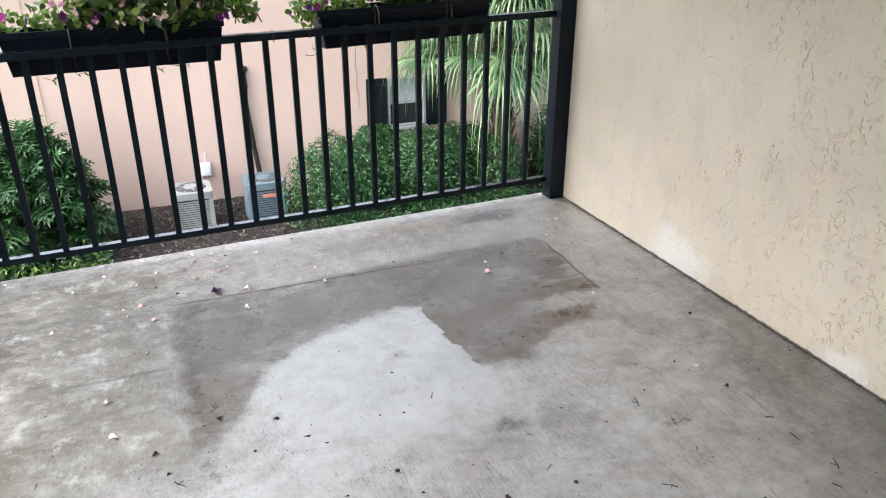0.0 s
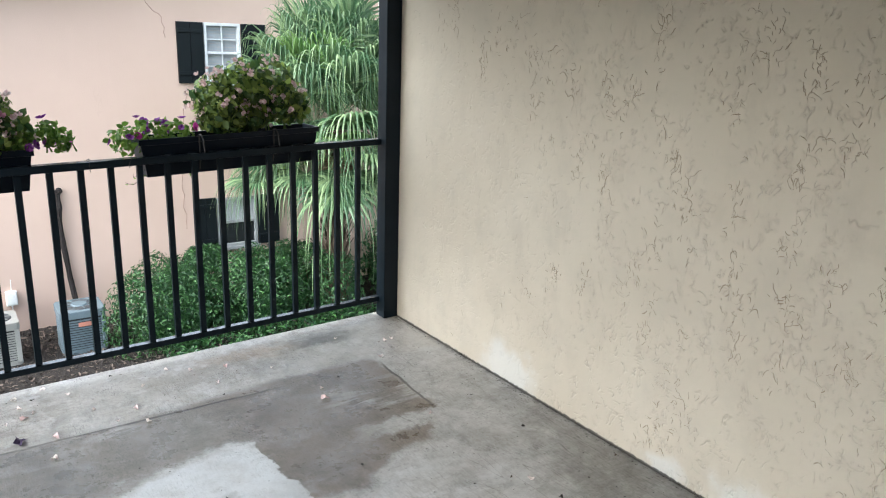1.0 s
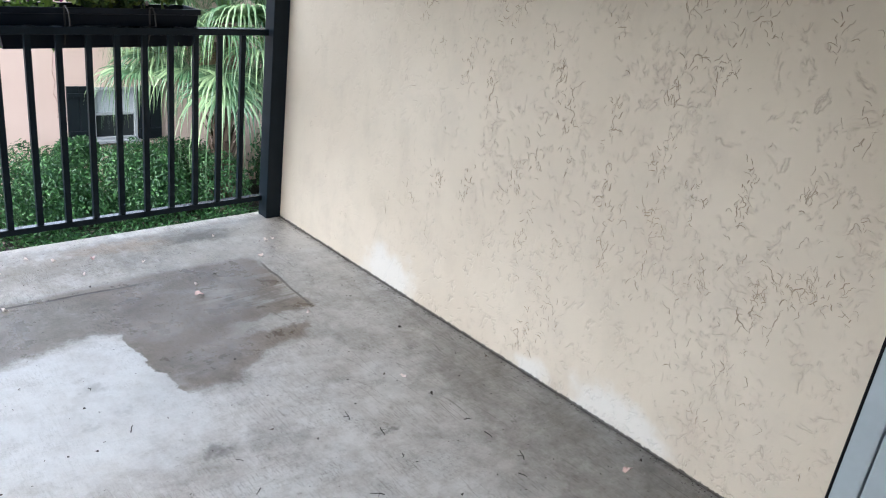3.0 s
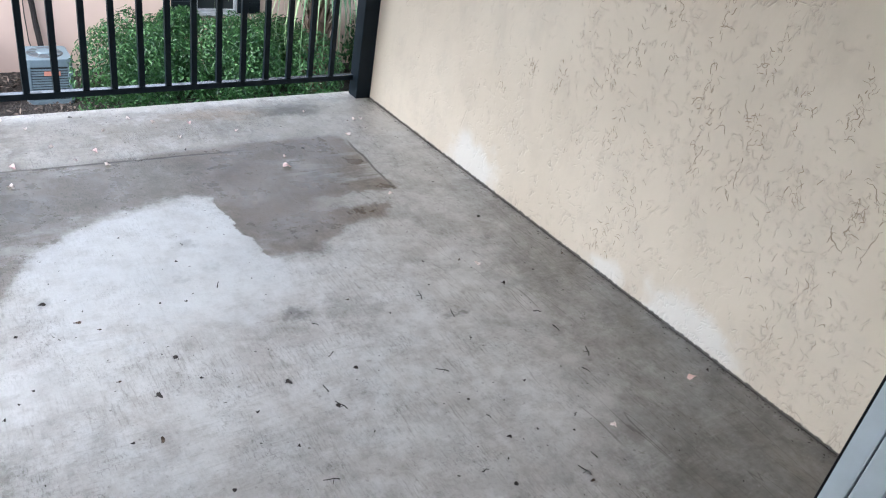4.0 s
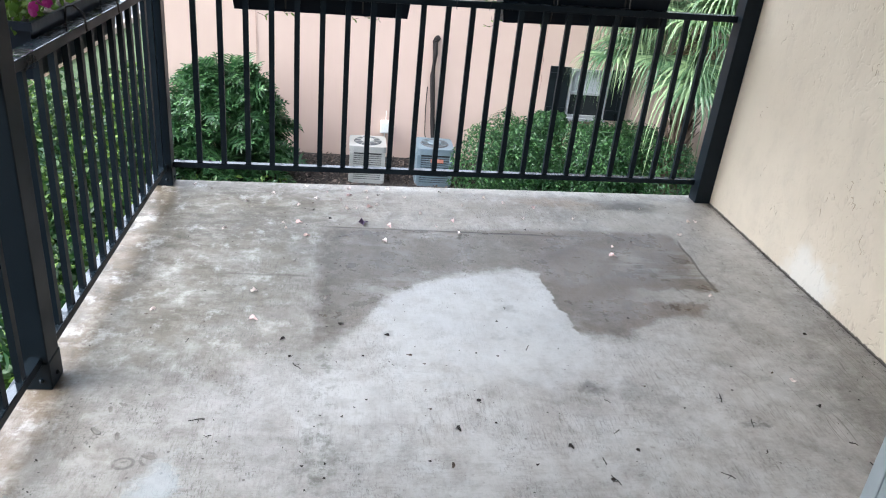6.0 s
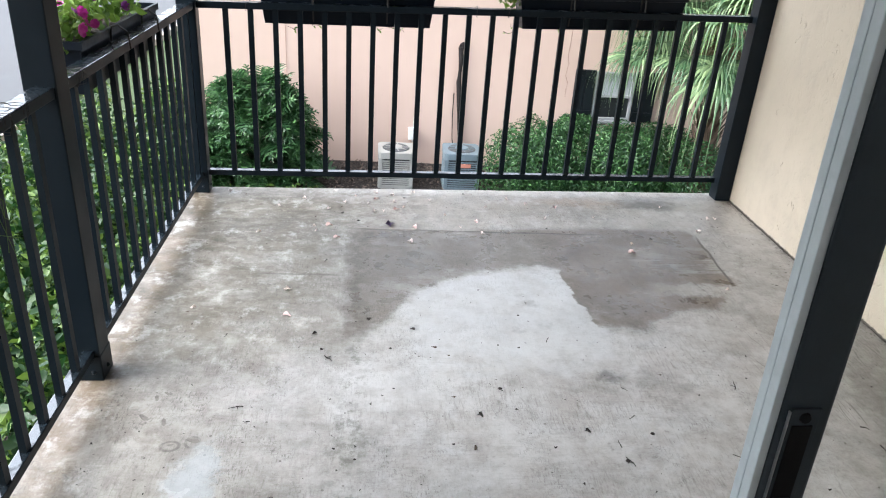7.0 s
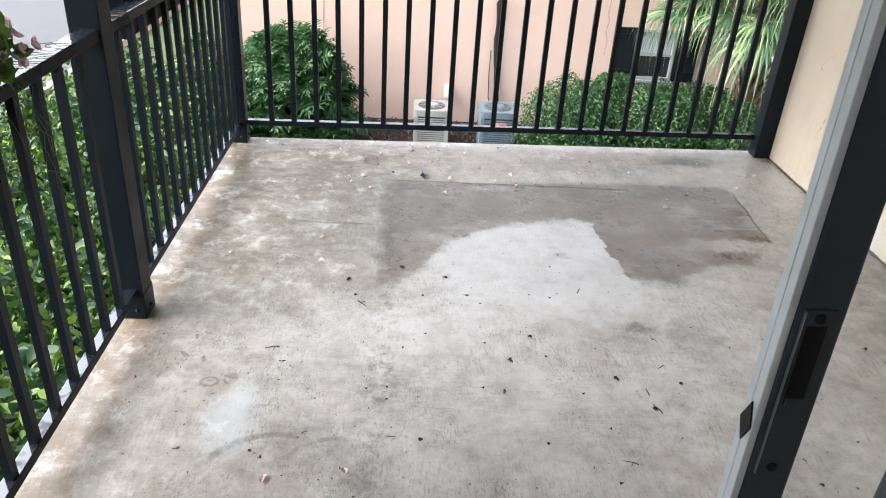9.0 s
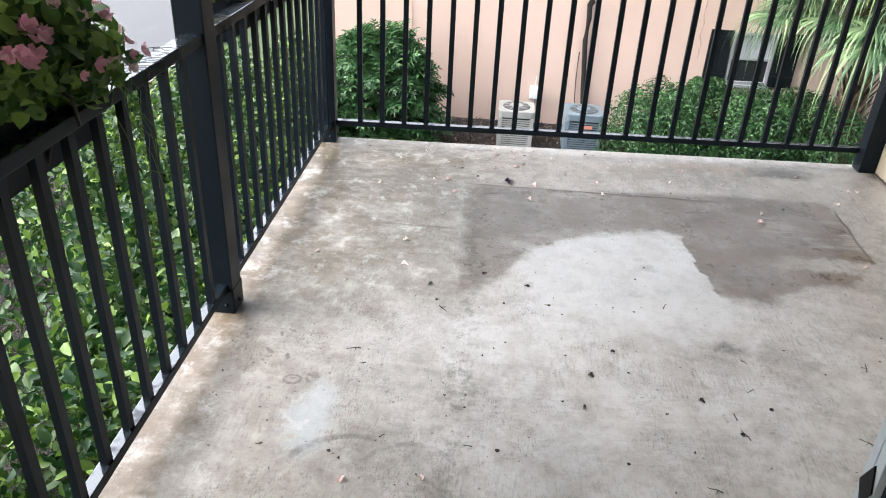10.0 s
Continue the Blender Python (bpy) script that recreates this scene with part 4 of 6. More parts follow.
# ---------------------------------------------------------------- planters on the rails
def planter(at, turn, length, label, tilt=0.0):
    """A trough whose inner top edge runs along local x at y = 0, open above, with two hooks over the rail."""
    p = thing("planter_box", at, label, "planter", "rail planters", turn=turn, tilt=tilt)
    m = p.matrix_basis.copy()
    d0, d1, h, t = 0.17, 0.13, 0.18, 0.006
    bm = bmesh.new()

    def ring(dx, y0, y1, z):
        return [bm.verts.new(v) for v in ((dx, y0, z), (length - dx, y0, z), (length - dx, y1, z), (dx, y1, z))]
    rings = [ring(0.025, 0.018, 0.018 + d1, -h), ring(0.004, 0.004, d0 - 0.004, -0.028), ring(-0.006, -0.005, d0 + 0.005, -0.026),
             ring(-0.006, -0.005, d0 + 0.005, 0.0), ring(0.006, 0.007, d0 - 0.007, 0.0), ring(0.012, 0.012, d0 - 0.012, -0.05)]
    bm.faces.new(list(reversed(rings[0])))
    for a, b in zip(rings, rings[1:]):
        for k in range(4):
            bm.faces.new((a[k], a[(k + 1) % 4], b[(k + 1) % 4], b[k]))
    bm.faces.new(rings[-1])
    bmesh.ops.transform(bm, matrix=m, verts=bm.verts)
    part("trough", bm, TROUGH, p)
    s = prism([(0.015, 0.014), (length - 0.015, 0.014), (length - 0.015, d0 - 0.014), (0.015, d0 - 0.014)], -0.07, -0.022)
    bmesh.ops.transform(s, matrix=m, verts=s.verts)
    part("soil", s, POTTING, p)
    for x in (length * 0.30, length * 0.72):
        pts = [(x, 0.02, -0.165), (x, -0.004, -0.10), (x, -0.008, -0.02), (x, -0.012, 0.006), (x, -0.035, 0.012), (x, -0.066, -0.012), (x, -0.072, -0.07)]
        b = tube([m @ Vector(q) for q in pts], 0.004, 6)
        part("hook", b, WIRE, p)
    return p, m


def bloom_mesh(name, mat, radius, petals=5, cup=0.35):
    v, f = [], []
    for k in range(petals):
        a = k * math.tau / petals
        c, s = math.cos(a), math.sin(a)
        i = len(v)
        for u, w, z in ((0.0, 0, 0), (0.50, 0.52, cup * 0.45), (0.92, 0.42, cup * 0.9), (0.97, -0.36, cup * 0.8), (0.50, -0.52, cup * 0.45), (0.65, 0.0, cup * 0.25)):
            v.append((radius * (u * c - w * s), radius * (u * s + w * c), radius * z))
        f += [(i, i + 1, i + 5), (i + 1, i + 2, i + 5), (i + 2, i + 3, i + 5), (i + 3, i + 4, i + 5), (i + 4, i, i + 5)]
    return mesh_of(name, v, f, mat)


BLOOM_MESHES = {"pink": bloom_mesh("begonia_bloom", BLOOM_PINK, 0.0165, 4, 1.0), "small": bloom_mesh("begonia_bloom", BLOOM_PALE, 0.0125, 4, 1.1), "purple": bloom_mesh("petunia_bloom", BLOOM_PURPLE, 0.021, 5, 0.6),
                "magenta": bloom_mesh("petunia_bloom", BLOOM_MAGENTA, 0.021, 5, 0.6)}


def plant(name, label, m, centres, radii, leaves, leaf_size, leaf, blooms, reach=1.0, upward=0.2):
    """A potted plant: stems, a leafy mass over a heap of rounded clumps, and single blooms on its outside."""
    wc = [m @ Vector(c) for c in centres]
    base = m @ Vector((centres[0][0], centres[0][1], -0.025))
    p = thing(name, tuple(base), label, "plant")
    pts, out = blob_points([tuple(c) for c in wc], radii, leaves, 0.35)
    keep = pts[:, 2] > base.z - 0.10
    part("leaves", leaf_cloud(pts[keep], out[keep], leaf_size, leaf, "leaves", 0.7, 0.74), leaf, p)
    for c, r in zip(wc, radii):
        for k in range(2):
            top = c + Vector(rng.normal(0, 0.5, 3) * np.array(r))
            foot = Vector((c.x + rng.normal(0, 0.02), c.y + rng.normal(0, 0.015), base.z))
            mid = (foot + top) / 2 + Vector(rng.normal(0, 0.012, 3))
            part("stem", tube([foot, mid, top], 0.004, 5, 0.5), leaf, p)
    for kind, n in blooms:
        pts, out = blob_points([tuple(c) for c in wc], radii, n * 4, 0.76)
        done = 0
        if kind in ("pink", "small"):
            heads = np.repeat(np.arange(len(pts)), 3)
            pts, out = pts[heads] + rng.normal(0, 0.013, (len(heads), 3)), out[heads]
        for q, o in zip(pts, out):
            if done >= n or o[2] < -0.45 or q[2] < base.z:
                continue
            face = Vector(o) + Vector((0, 0, upward)) + Vector(rng.normal(0, 0.3, 3))
            b = new("bloom", BLOOM_MESHES[kind])
            b.parent = p
            b.matrix_parent_inverse = p.matrix_basis.inverted()
            b.matrix_basis = Matrix.LocRotScale(Vector(q) + Vector(o) * 0.012, face.to_track_quat('Z', 'Y'), Vector((1, 1, 1)) * rng.uniform(0.75, 1.25))
            done += 1
    return p


# front rail, over the court
PY = 0.112
_, ma = planter((-2.725, front(-2.725, PY), 1.078), TURN, 0.90, "black plastic trough planter wired to the front rail", -0.6)
_, mb = planter((-1.380, front(-1.380, PY), 1.104), TURN, 0.92, "black plastic trough planter wired to the front rail", -1.7)
plant("petunia_plant", "low petunias with purple blooms in a trough", ma, [(0.06, 0.08, 0.03), (0.20, 0.09, 0.045), (0.36, 0.08, 0.05)],
      [(0.07, 0.07, 0.05), (0.08, 0.08, 0.06), (0.09, 0.08, 0.07)], 260, 0.035, LEAF_PETUNIA, [("purple", 6), ("magenta", 4)])
plant("begonia_plant", "full bushy begonia with many pale pink blooms in a trough", ma,
      [(0.44, 0.08, 0.09), (0.54, 0.08, 0.20), (0.62, 0.08, 0.27), (0.72, 0.08, 0.17), (0.80, 0.07, 0.08), (0.62, 0.02, 0.06), (0.36, 0.08, 0.06)],
      [(0.14, 0.14, 0.13), (0.14, 0.14, 0.14), (0.13, 0.13, 0.12), (0.13, 0.14, 0.13), (0.11, 0.12, 0.10), (0.22, 0.10, 0.08), (0.10, 0.10, 0.09)], 2200, 0.046, LEAF_BEGONIA, [("small", 260), ("pink", 60)])
plant("petunia_plant", "purple petunias spilling over the trough's end", ma, [(0.86, 0.05, 0.03), (0.97, 0.07, 0.06), (1.03, 0.07, 0.02)],
      [(0.07, 0.08, 0.06), (0.07, 0.07, 0.06), (0.05, 0.05, 0.05)], 260, 0.034, LEAF_PETUNIA, [("purple", 6), ("magenta", 2)])
plant("petunia_plant", "purple petunias spilling over the trough's end", mb, [(-0.04, 0.07, 0.00), (0.06, 0.08, 0.04), (0.20, 0.08, 0.03)],
      [(0.08, 0.08, 0.07), (0.09, 0.08, 0.06), (0.10, 0.08, 0.05)], 300, 0.034, LEAF_PETUNIA, [("purple", 12), ("magenta", 3)])
plant("begonia_plant", "tall bushy begonia with small pale pink blooms in a trough", mb,
      [(0.42, 0.09, 0.15), (0.55, 0.09, 0.22), (0.70, 0.09, 0.20), (0.78, 0.08, 0.12), (0.50, 0.09, 0.06)],
      [(0.13, 0.13, 0.14), (0.15, 0.14, 0.14), (0.15, 0.13, 0.15), (0.12, 0.11, 0.10), (0.2, 0.09, 0.07)], 2500, 0.043, LEAF_BEGONIA, [("small", 220)])
# side rail, over the street
PX = -3.090
_, mc = planter((PX, -1.44, 1.045), 90, 0.92, "black plastic trough planter hooked on the side rail")
_, md = planter((PX, -3.25, 1.045), 90, 0.92, "black plastic trough planter hooked on the side rail")
plant("petunia_plant", "bright green petunias with magenta blooms in a trough", mc, [(0.07, 0.09, 0.04), (0.24, 0.09, 0.05), (0.44, 0.09, 0.05), (0.68, 0.09, 0.05)],
      [(0.08, 0.09, 0.06), (0.10, 0.09, 0.07), (0.12, 0.09, 0.07), (0.13, 0.09, 0.08)], 420, 0.045, LEAF_PETUNIA, [("purple", 7), ("magenta", 12)])
plant("begonia_plant", "bushy begonia with pink blooms leaning over the rail", md, [(0.74, -0.03, 0.06), (0.66, 0.00, 0.13), (0.50, 0.03, 0.13), (0.84, 0.05, 0.03)],
      [(0.11, 0.12, 0.11), (0.13, 0.13, 0.14), (0.15, 0.13, 0.16), (0.08, 0.09, 0.08)], 2500, 0.041, LEAF_DEEP, [("small", 70), ("pink", 150)])



# ---------------------------------------------------------------- ground and street
def ground():
    bm = bmesh.new()
    bmesh.ops.create_grid(bm, x_segments=2, y_segments=2, size=400)
    bmesh.ops.translate(bm, vec=(0, 0, GROUND - 0.02), verts=bm.verts)
    tagged(part("ground", bm, LAWN), "rough grass around the houses", "ground", kind="structure")
    bed = part("mulch_bed", prism([(-8.3, -5.0), (9.0, -5.0), (9.0, 8.49), (-8.0, 8.49)], GROUND - 0.01, GROUND + 0.03, 0.01), MULCH)
    tagged(bed, "dark bark mulch bed between the houses", "mulch", kind="structure")
    road = part("road", prism([(-60, -60), (-9.6, -60), (-8.6, 8.5), (-7.6, 60), (-60, 60)], GROUND - 0.015, GROUND + 0.02), ASPHALT)
    tagged(road, "wet grey asphalt street with puddled patches", "road", kind="structure")
    kerb = part("kerb", prism([(-9.6, -60), (-9.45, -60), (-8.45, 8.5), (-7.45, 60), (-7.6, 60), (-8.6, 8.5)], GROUND - 0.015, GROUND + 0.14, 0.02), SLAB_SIDE)
    tagged(kerb, "grey concrete kerb along the street", "kerb", kind="structure")
    # loose bark chips
    n = 9500
    p = np.stack([rng.uniform(-5.0, 3.2, n), rng.uniform(5.2, 8.45, n), np.full(n, GROUND + 0.035)], 1)
    me = leaf_cloud(p, np.tile((0, 0, 1.0), (n, 1)), 0.085, BARK_CHIP, "bark_chips", 0.45, 0.32, 0.1, 0.0)
    tagged(new("bark_chips", me), "loose dark bark chips on the bed", "mulch", kind="stuff")


ground()


# ---------------------------------------------------------------- the house across the court
FAR = 8.49


def far_window(x0, x1, z0, z1, blind):
    w = thing("window", ((x0 + x1) / 2, FAR, z0), "white sash window with grey blinds between black shutters", "window", "windows of the peach house", kind="structure")
    fw = 0.045
    white = SASH if blind else SASH_DULL
    for a in ((x0, x0 + fw, z0, z1), (x1 - fw, x1, z0, z1), (x0 + fw, x1 - fw, z1 - fw, z1), (x0 + fw, x1 - fw, z0, z0 + fw)):
        part("frame", box(a[0], a[1], FAR - 0.03, FAR + 0.05, a[2], a[3], 0.004), white, w)
    zm = (z0 + z1) / 2
    part("meeting_rail", box(x0 + fw, x1 - fw, FAR - 0.015, FAR + 0.03, zm - 0.02, zm + 0.02, 0.003), white, w)
    part("sill", box(x0 - 0.03, x1 + 0.03, FAR - 0.07, FAR + 0.02, z0 - 0.05, z0, 0.006), white, w)
    n = 2
    for k in (1,) if blind else ():
        x = x0 + fw + (x1 - x0 - 2 * fw) * k / n
        part("mullion", box(x - 0.008, x + 0.008, FAR - 0.006, FAR + 0.02, z0 + fw, z1 - fw), white, w)
    for a, b in ((z0 + fw, zm), (zm, z1 - fw)) if blind else ():
        part("mullion", box(x0 + fw, x1 - fw, FAR - 0.007, FAR + 0.018, (a + b) / 2 - 0.008, (a + b) / 2 + 0.008), white, w)
    if blind:
        zs = np.arange(z0 + fw, z1 - fw, 0.05)
        bm = bmesh.new()
        for z in zs:
            add_box(bm, x0 + fw, x1 - fw, FAR + 0.045, FAR + 0.052, z, z + 0.046)
        part("blind", bm, BLIND, w, "grey slatted blind")
    else:
        part("pane", box(x0 + fw, x1 - fw, FAR + 0.03, FAR + 0.04, z0 + fw, z1 - fw), PANE_DARK, w)
        part("blind", box(x0 + fw, x1 - fw, FAR + 0.022, FAR + 0.029, zm, z1 - fw), BLIND, w, "half-drawn grey blind")


def shutter(x0, x1, z0, z1):
    s = thing("shutter", ((x0 + x1) / 2, FAR, z0), "black board shutter with two battens", "shutter", "window shutters", kind="structure")
    n = 2
    for k in range(n):
        a, b = x0 + (x1 - x0) * k / n, x0 + (x1 - x0) * (k + 1) / n
        part("board", box(a + 0.003, b - 0.003, FAR - 0.045, FAR - 0.002, z0, z1, 0.004), SHUTTER, s)
    for z in (z0 + 0.12, z1 - 0.16):
        part("batten", box(x0 + 0.01, x1 - 0.01, FAR - 0.065, FAR - 0.044, z, z + 0.06, 0.004), SHUTTER, s)


def far_house():
    xs, xe = -5.05, 16.0
    bm = bmesh.new()
    # wall in strips round the two openings
    add_box(bm, xs, 1.55, FAR, FAR + 0.2, GROUND - 0.1, 3.0)
    add_box(bm, 2.31, xe, FAR, FAR + 0.2, GROUND - 0.1, 3.0)
    add_box(bm, 1.55, 2.31, FAR, FAR + 0.2, GROUND - 0.1, -1.86)
    add_box(bm, 1.55, 2.31, FAR, FAR + 0.2, -1.02, 0.86)
    add_box(bm, 1.55, 2.31, FAR, FAR + 0.2, 1.77, 3.0)
    add_box(bm, 1.55, 1.62, FAR, FAR + 0.2, -1.86, -1.02)
    add_box(bm, 2.13, 2.31, FAR, FAR + 0.2, 0.86, 1.77)
    add_box(bm, xs, xs + 0.2, FAR + 0.2, FAR + 9, GROUND - 0.1, 3.0)
    add_box(bm, xe - 0.2, xe, FAR + 0.2, FAR + 9, GROUND - 0.1, 3.0)
    add_box(bm, xs, xe, FAR + 9, FAR + 9.2, GROUND - 0.1, 3.0)
    add_box(bm, 1.4, 2.3, FAR + 0.5, FAR + 0.55, GROUND, 2.9)
    h_ = thing("house", (xs, FAR, GROUND), "two-storey peach stucco house across a narrow court", "house")
    part("wall", bm, PEACH, h_)
    # a low gable whose rake faces the court
    e, peak, top, pitch = 0.5, 7.0, 3.78, 0.18
    for sx, end in ((-1, xs - 0.6), (1, xe + 0.6)):
        zz = top - pitch * abs(end - peak)
        for nm, mat, y0, y1, lift, h in (("fascia", SOFFIT, FAR - e - 0.04, FAR - e, 0.0, 0.20), ("soffit", SOFFIT, FAR - e, FAR + 9.6, 0.08, 0.05), ("roof", ROOF, FAR - e - 0.08, FAR + 9.7, 0.14, 0.10)):
            bm = bmesh.new()
            vs = [bm.verts.new((x, y, z)) for y in (y0, y1) for x, z in ((peak, top + lift), (end, zz + lift), (end, zz + lift + h), (peak, top + lift + h))]
            for q in ((0, 1, 2, 3), (7, 6, 5, 4), (0, 4, 5, 1), (1, 5, 6, 2), (2, 6, 7, 3), (3, 7, 4, 0)):
                bm.faces.new([vs[i] for i in q])
            bmesh.ops.recalc_face_normals(bm, faces=bm.faces)
            part(nm, bm, mat, h_, "dark brown barge board" if nm == "fascia" else "")
    far_window(1.55, 2.13, 0.86, 1.77, True)
    far_window(1.62, 2.31, -1.86, -1.02, False)
    shutter(1.13, 1.54, 0.85, 1.77)
    shutter(2.145, 2.55, 0.85, 1.77)
    shutter(1.25, 1.61, -1.87, -1.00)
    shutter(2.32, 2.70, -1.87, -1.00)


far_house()


def condenser(x, y, w, h, shell, label, red):
    a = thing("air_conditioner", (x, y, GROUND + 0.03), label, "air conditioner", "outdoor condensers")
    m = a.matrix_basis
    r = 0.07

    def slab(half, z0, z1):
        pts = []
        for cx, cy, a0 in ((half - r, half - r, 0), (-half + r, half - r, 90), (-half + r, -half + r, 180), (half - r, -half + r, 270)):
            pts += [(x + cx + r * math.cos(radians(a0 + t)), y + cy + r * math.sin(radians(a0 + t))) for t in (0, 30, 60, 90)]
        return prism(pts, GROUND + 0.03 + z0, GROUND + 0.03 + z1, 0.006)

    part("coil", slab(w / 2 - 0.02, 0.03, h - 0.08), AC_DARK, a)
    part("base_pan", slab(w / 2, 0.0, 0.06), shell, a)
    n = 12
    for k in range(n):
        z = 0.075 + k * (h - 0.19) / n
        part("louver", slab(w / 2 - 0.003, z, z + 0.019), shell, a)
    for sx in (-1, 1):
        part("corner_post", box(x + sx * (w / 2 - 0.035) - 0.03, x + sx * (w / 2 - 0.035) + 0.03, y - w / 2 - 0.004, y - w / 2 + 0.03, GROUND + 0.07, GROUND + h - 0.07, 0.008), shell, a)
    part("cover", slab(w / 2 + 0.006, h - 0.10, h), shell, a)
    top = GROUND + 0.03 + h
    bm = bmesh.new()
    bmesh.ops.create_cone(bm, cap_ends=True, segments=28, radius1=w * 0.39, radius2=w * 0.36, depth=0.014, matrix=Matrix.Translation((x, y, top + 0.006)))
    grille = part("fan_grille", bm, AC_FAN, a, "dark round fan grille")
    for k in range(9):
        ang = k * math.tau / 9
        bm = box(0.05, w * 0.37, -0.004, 0.004, 0.012, 0.020, 0, Matrix.Translation((x, y, top)) @ Matrix.Rotation(ang, 4, 'Z'))
        part("grille_bar", bm, shell, grille)
    bm = bmesh.new()
    bmesh.ops.create_cone(bm, cap_ends=True, segments=20, radius1=w * 0.19, radius2=w * 0.17, depth=0.02, matrix=Matrix.Translation((x, y, top + 0.02)))
    part("fan_cap", bm, shell, grille)
    if red:
        part("maker_plate", box(x - 0.07, x + 0.13, y - w / 2 - 0.010, y - w / 2 - 0.004, GROUND + h - 0.19, GROUND + h - 0.13, 0.002), RED_LABEL, a, "faded red maker's plate")
    return a


condenser(-1.775, 7.46, 0.56, 0.60, AC_PALE, "beige-grey outdoor air conditioner with slatted sides", False)
condenser(-0.720, 7.46, 0.58, 0.62, AC_BLUE, "blue-grey outdoor air conditioner with a red plate", True)


def court_fittings():
    b = thing("utility_box", (-1.47, FAR, -2.30), "small white utility box on the peach wall", "utility box")
    case = part("box", box(-1.545, -1.395, FAR - 0.09, FAR, -2.33, -2.12, 0.01), BOX_WHITE, b)
    part("lid", box(-1.535, -1.405, FAR - 0.10, FAR - 0.089, -2.31, -2.14, 0.004), BOX_WHITE, case)
    part("conduit", tube([(-1.47, FAR - 0.04, -2.33), (-1.47, FAR - 0.04, -2.60), (-1.50, FAR - 0.2, -2.74)], 0.012), BOX_WHITE, b)
    part("wire", tube([(-1.46, FAR - 0.02, -2.12), (-1.455, FAR - 0.015, -1.95)], 0.006), BOX_WHITE, b)
    p = thing("insulated_pipe", (-0.66, FAR, -2.4), "dark insulated pipe climbing the peach wall", "pipe")
    pts = [(-0.735, FAR - 0.03, -0.72), (-0.72, FAR - 0.06, -0.95), (-0.735, FAR - 0.06, -1.3), (-0.70, FAR - 0.06, -1.7), (-0.665, FAR - 0.06, -2.1), (-0.63, FAR - 0.15, -2.45), (-0.62, FAR - 0.62, -2.62)]
    part("sleeve", tube(pts, 0.042, 9), PIPE, p)
    part("cap", tube([(-0.735, FAR - 0.03, -0.76), (-0.715, FAR - 0.05, -0.70), (-0.69, FAR - 0.02, -0.69)], 0.05, 8), PIPE, p)
    part("cable", tube([(-0.80, FAR - 0.02, -1.5), (-0.80, FAR - 0.02, -1.9), (-0.78, FAR - 0.03, -2.3), (-0.72, FAR - 0.3, -2.6)], 0.008), WIRE, p)
    tagged(part("wall_cable", tube([(-3.62, FAR - 0.01, 2.6), (-3.60, FAR - 0.012, 0.5), (-3.58, FAR - 0.01, -1.6)], 0.005), CRACK), "thin brown cable down the peach wall", "cable")


court_fittings()


def downpipe(x):
    d = thing("downpipe", (x, FAR, GROUND), "white square downpipe on the peach house", "downpipe")
    part("pipe", box(x - 0.04, x + 0.04, FAR - 0.075, FAR - 0.005, GROUND + 0.15, 3.0, 0.008), TRIM, d)
    for z in (-2.0, -0.3, 1.4):
        part("strap", box(x - 0.055, x + 0.055, FAR - 0.080, FAR, z, z + 0.03, 0.003), TRIM, d)
    part("elbow", tube([(x, FAR - 0.04, GROUND + 0.20), (x, FAR - 0.06, GROUND + 0.12), (x, FAR - 0.22, GROUND + 0.06)], 0.045, 8), TRIM, d)


downpipe(4.70)
for crack in (((0.52, 2.46), (0.70, 2.03), (0.92, 1.82), (0.99, 1.45)), ((1.26, 0.80), (1.17, 0.35), (1.08, -0.62), (1.11, -1.0), (1.13, -1.6))):
    line = []
    for (xa, za), (xb, zb) in zip(crack, crack[1:]):
        for k in range(5):
            line.append((xa + (xb - xa) * k / 5 + rng.normal(0, 0.014), FAR - 0.001, za + (zb - za) * k / 5))
    tagged(part("wall_crack", tube(line, 0.006, 4), CRACK), "thin brown crack in the peach stucco", "crack", kind="structure")


# ---------------------------------------------------------------- planting in the court
def hedge():
    h = thing("hedge", (1.5, 7.3, GROUND), "rounded green hedge of small leaves against the house", "hedge")
    cs, rs = [], []
    for i in range(42):
        x = -0.12 + 3.20 * rng.random()
        y = 6.75 + 1.15 * rng.random()
        hgt = 0.86 + 0.20 * rng.random()
        cs.append((x, y, GROUND + 0.42)), rs.append((0.42, 0.40, hgt * 0.74))
    for i in range(6):
        cs.append((1.15 + rng.normal(0, 0.12), 7.9, GROUND + 0.95)), rs.append((0.12, 0.1, 0.22))
    pts, out = blob_points(cs, rs, 58000, 0.82)
    keep = pts[:, 2] > GROUND + 0.02
    part("foliage", leaf_cloud(pts[keep], out[keep], 0.062, LEAF_HEDGE, "foliage", 0.55, 0.42), LEAF_HEDGE, h)
    for i in range(9):
        x, y = -0.0 + 3.2 * (i + 0.5) / 9, 7.3 + rng.normal(0, 0.2)
        part("stem", tube([(x, y, GROUND), (x + rng.normal(0, 0.1), y, GROUND + 0.35), (x + rng.normal(0, 0.2), y - 0.1, GROUND + 0.7)], 0.02, 6, 0.5), BARK, h)
    g = thing("ground_cover", (1.0, 6.0, GROUND), "low light green ground cover in front of the hedge", "ground cover", kind="stuff")
    n = 4200
    p = np.stack([rng.uniform(0.15, 4.2, n), rng.uniform(5.1, 6.7, n), GROUND + 0.03 + 0.20 * rng.random(n)], 1)
    part("foliage", leaf_cloud(p, np.tile((0, 0, 1.0), (n, 1)), 0.085, LEAF_HEDGE, "foliage", 0.6, 0.45), LEAF_HEDGE, g)


hedge()


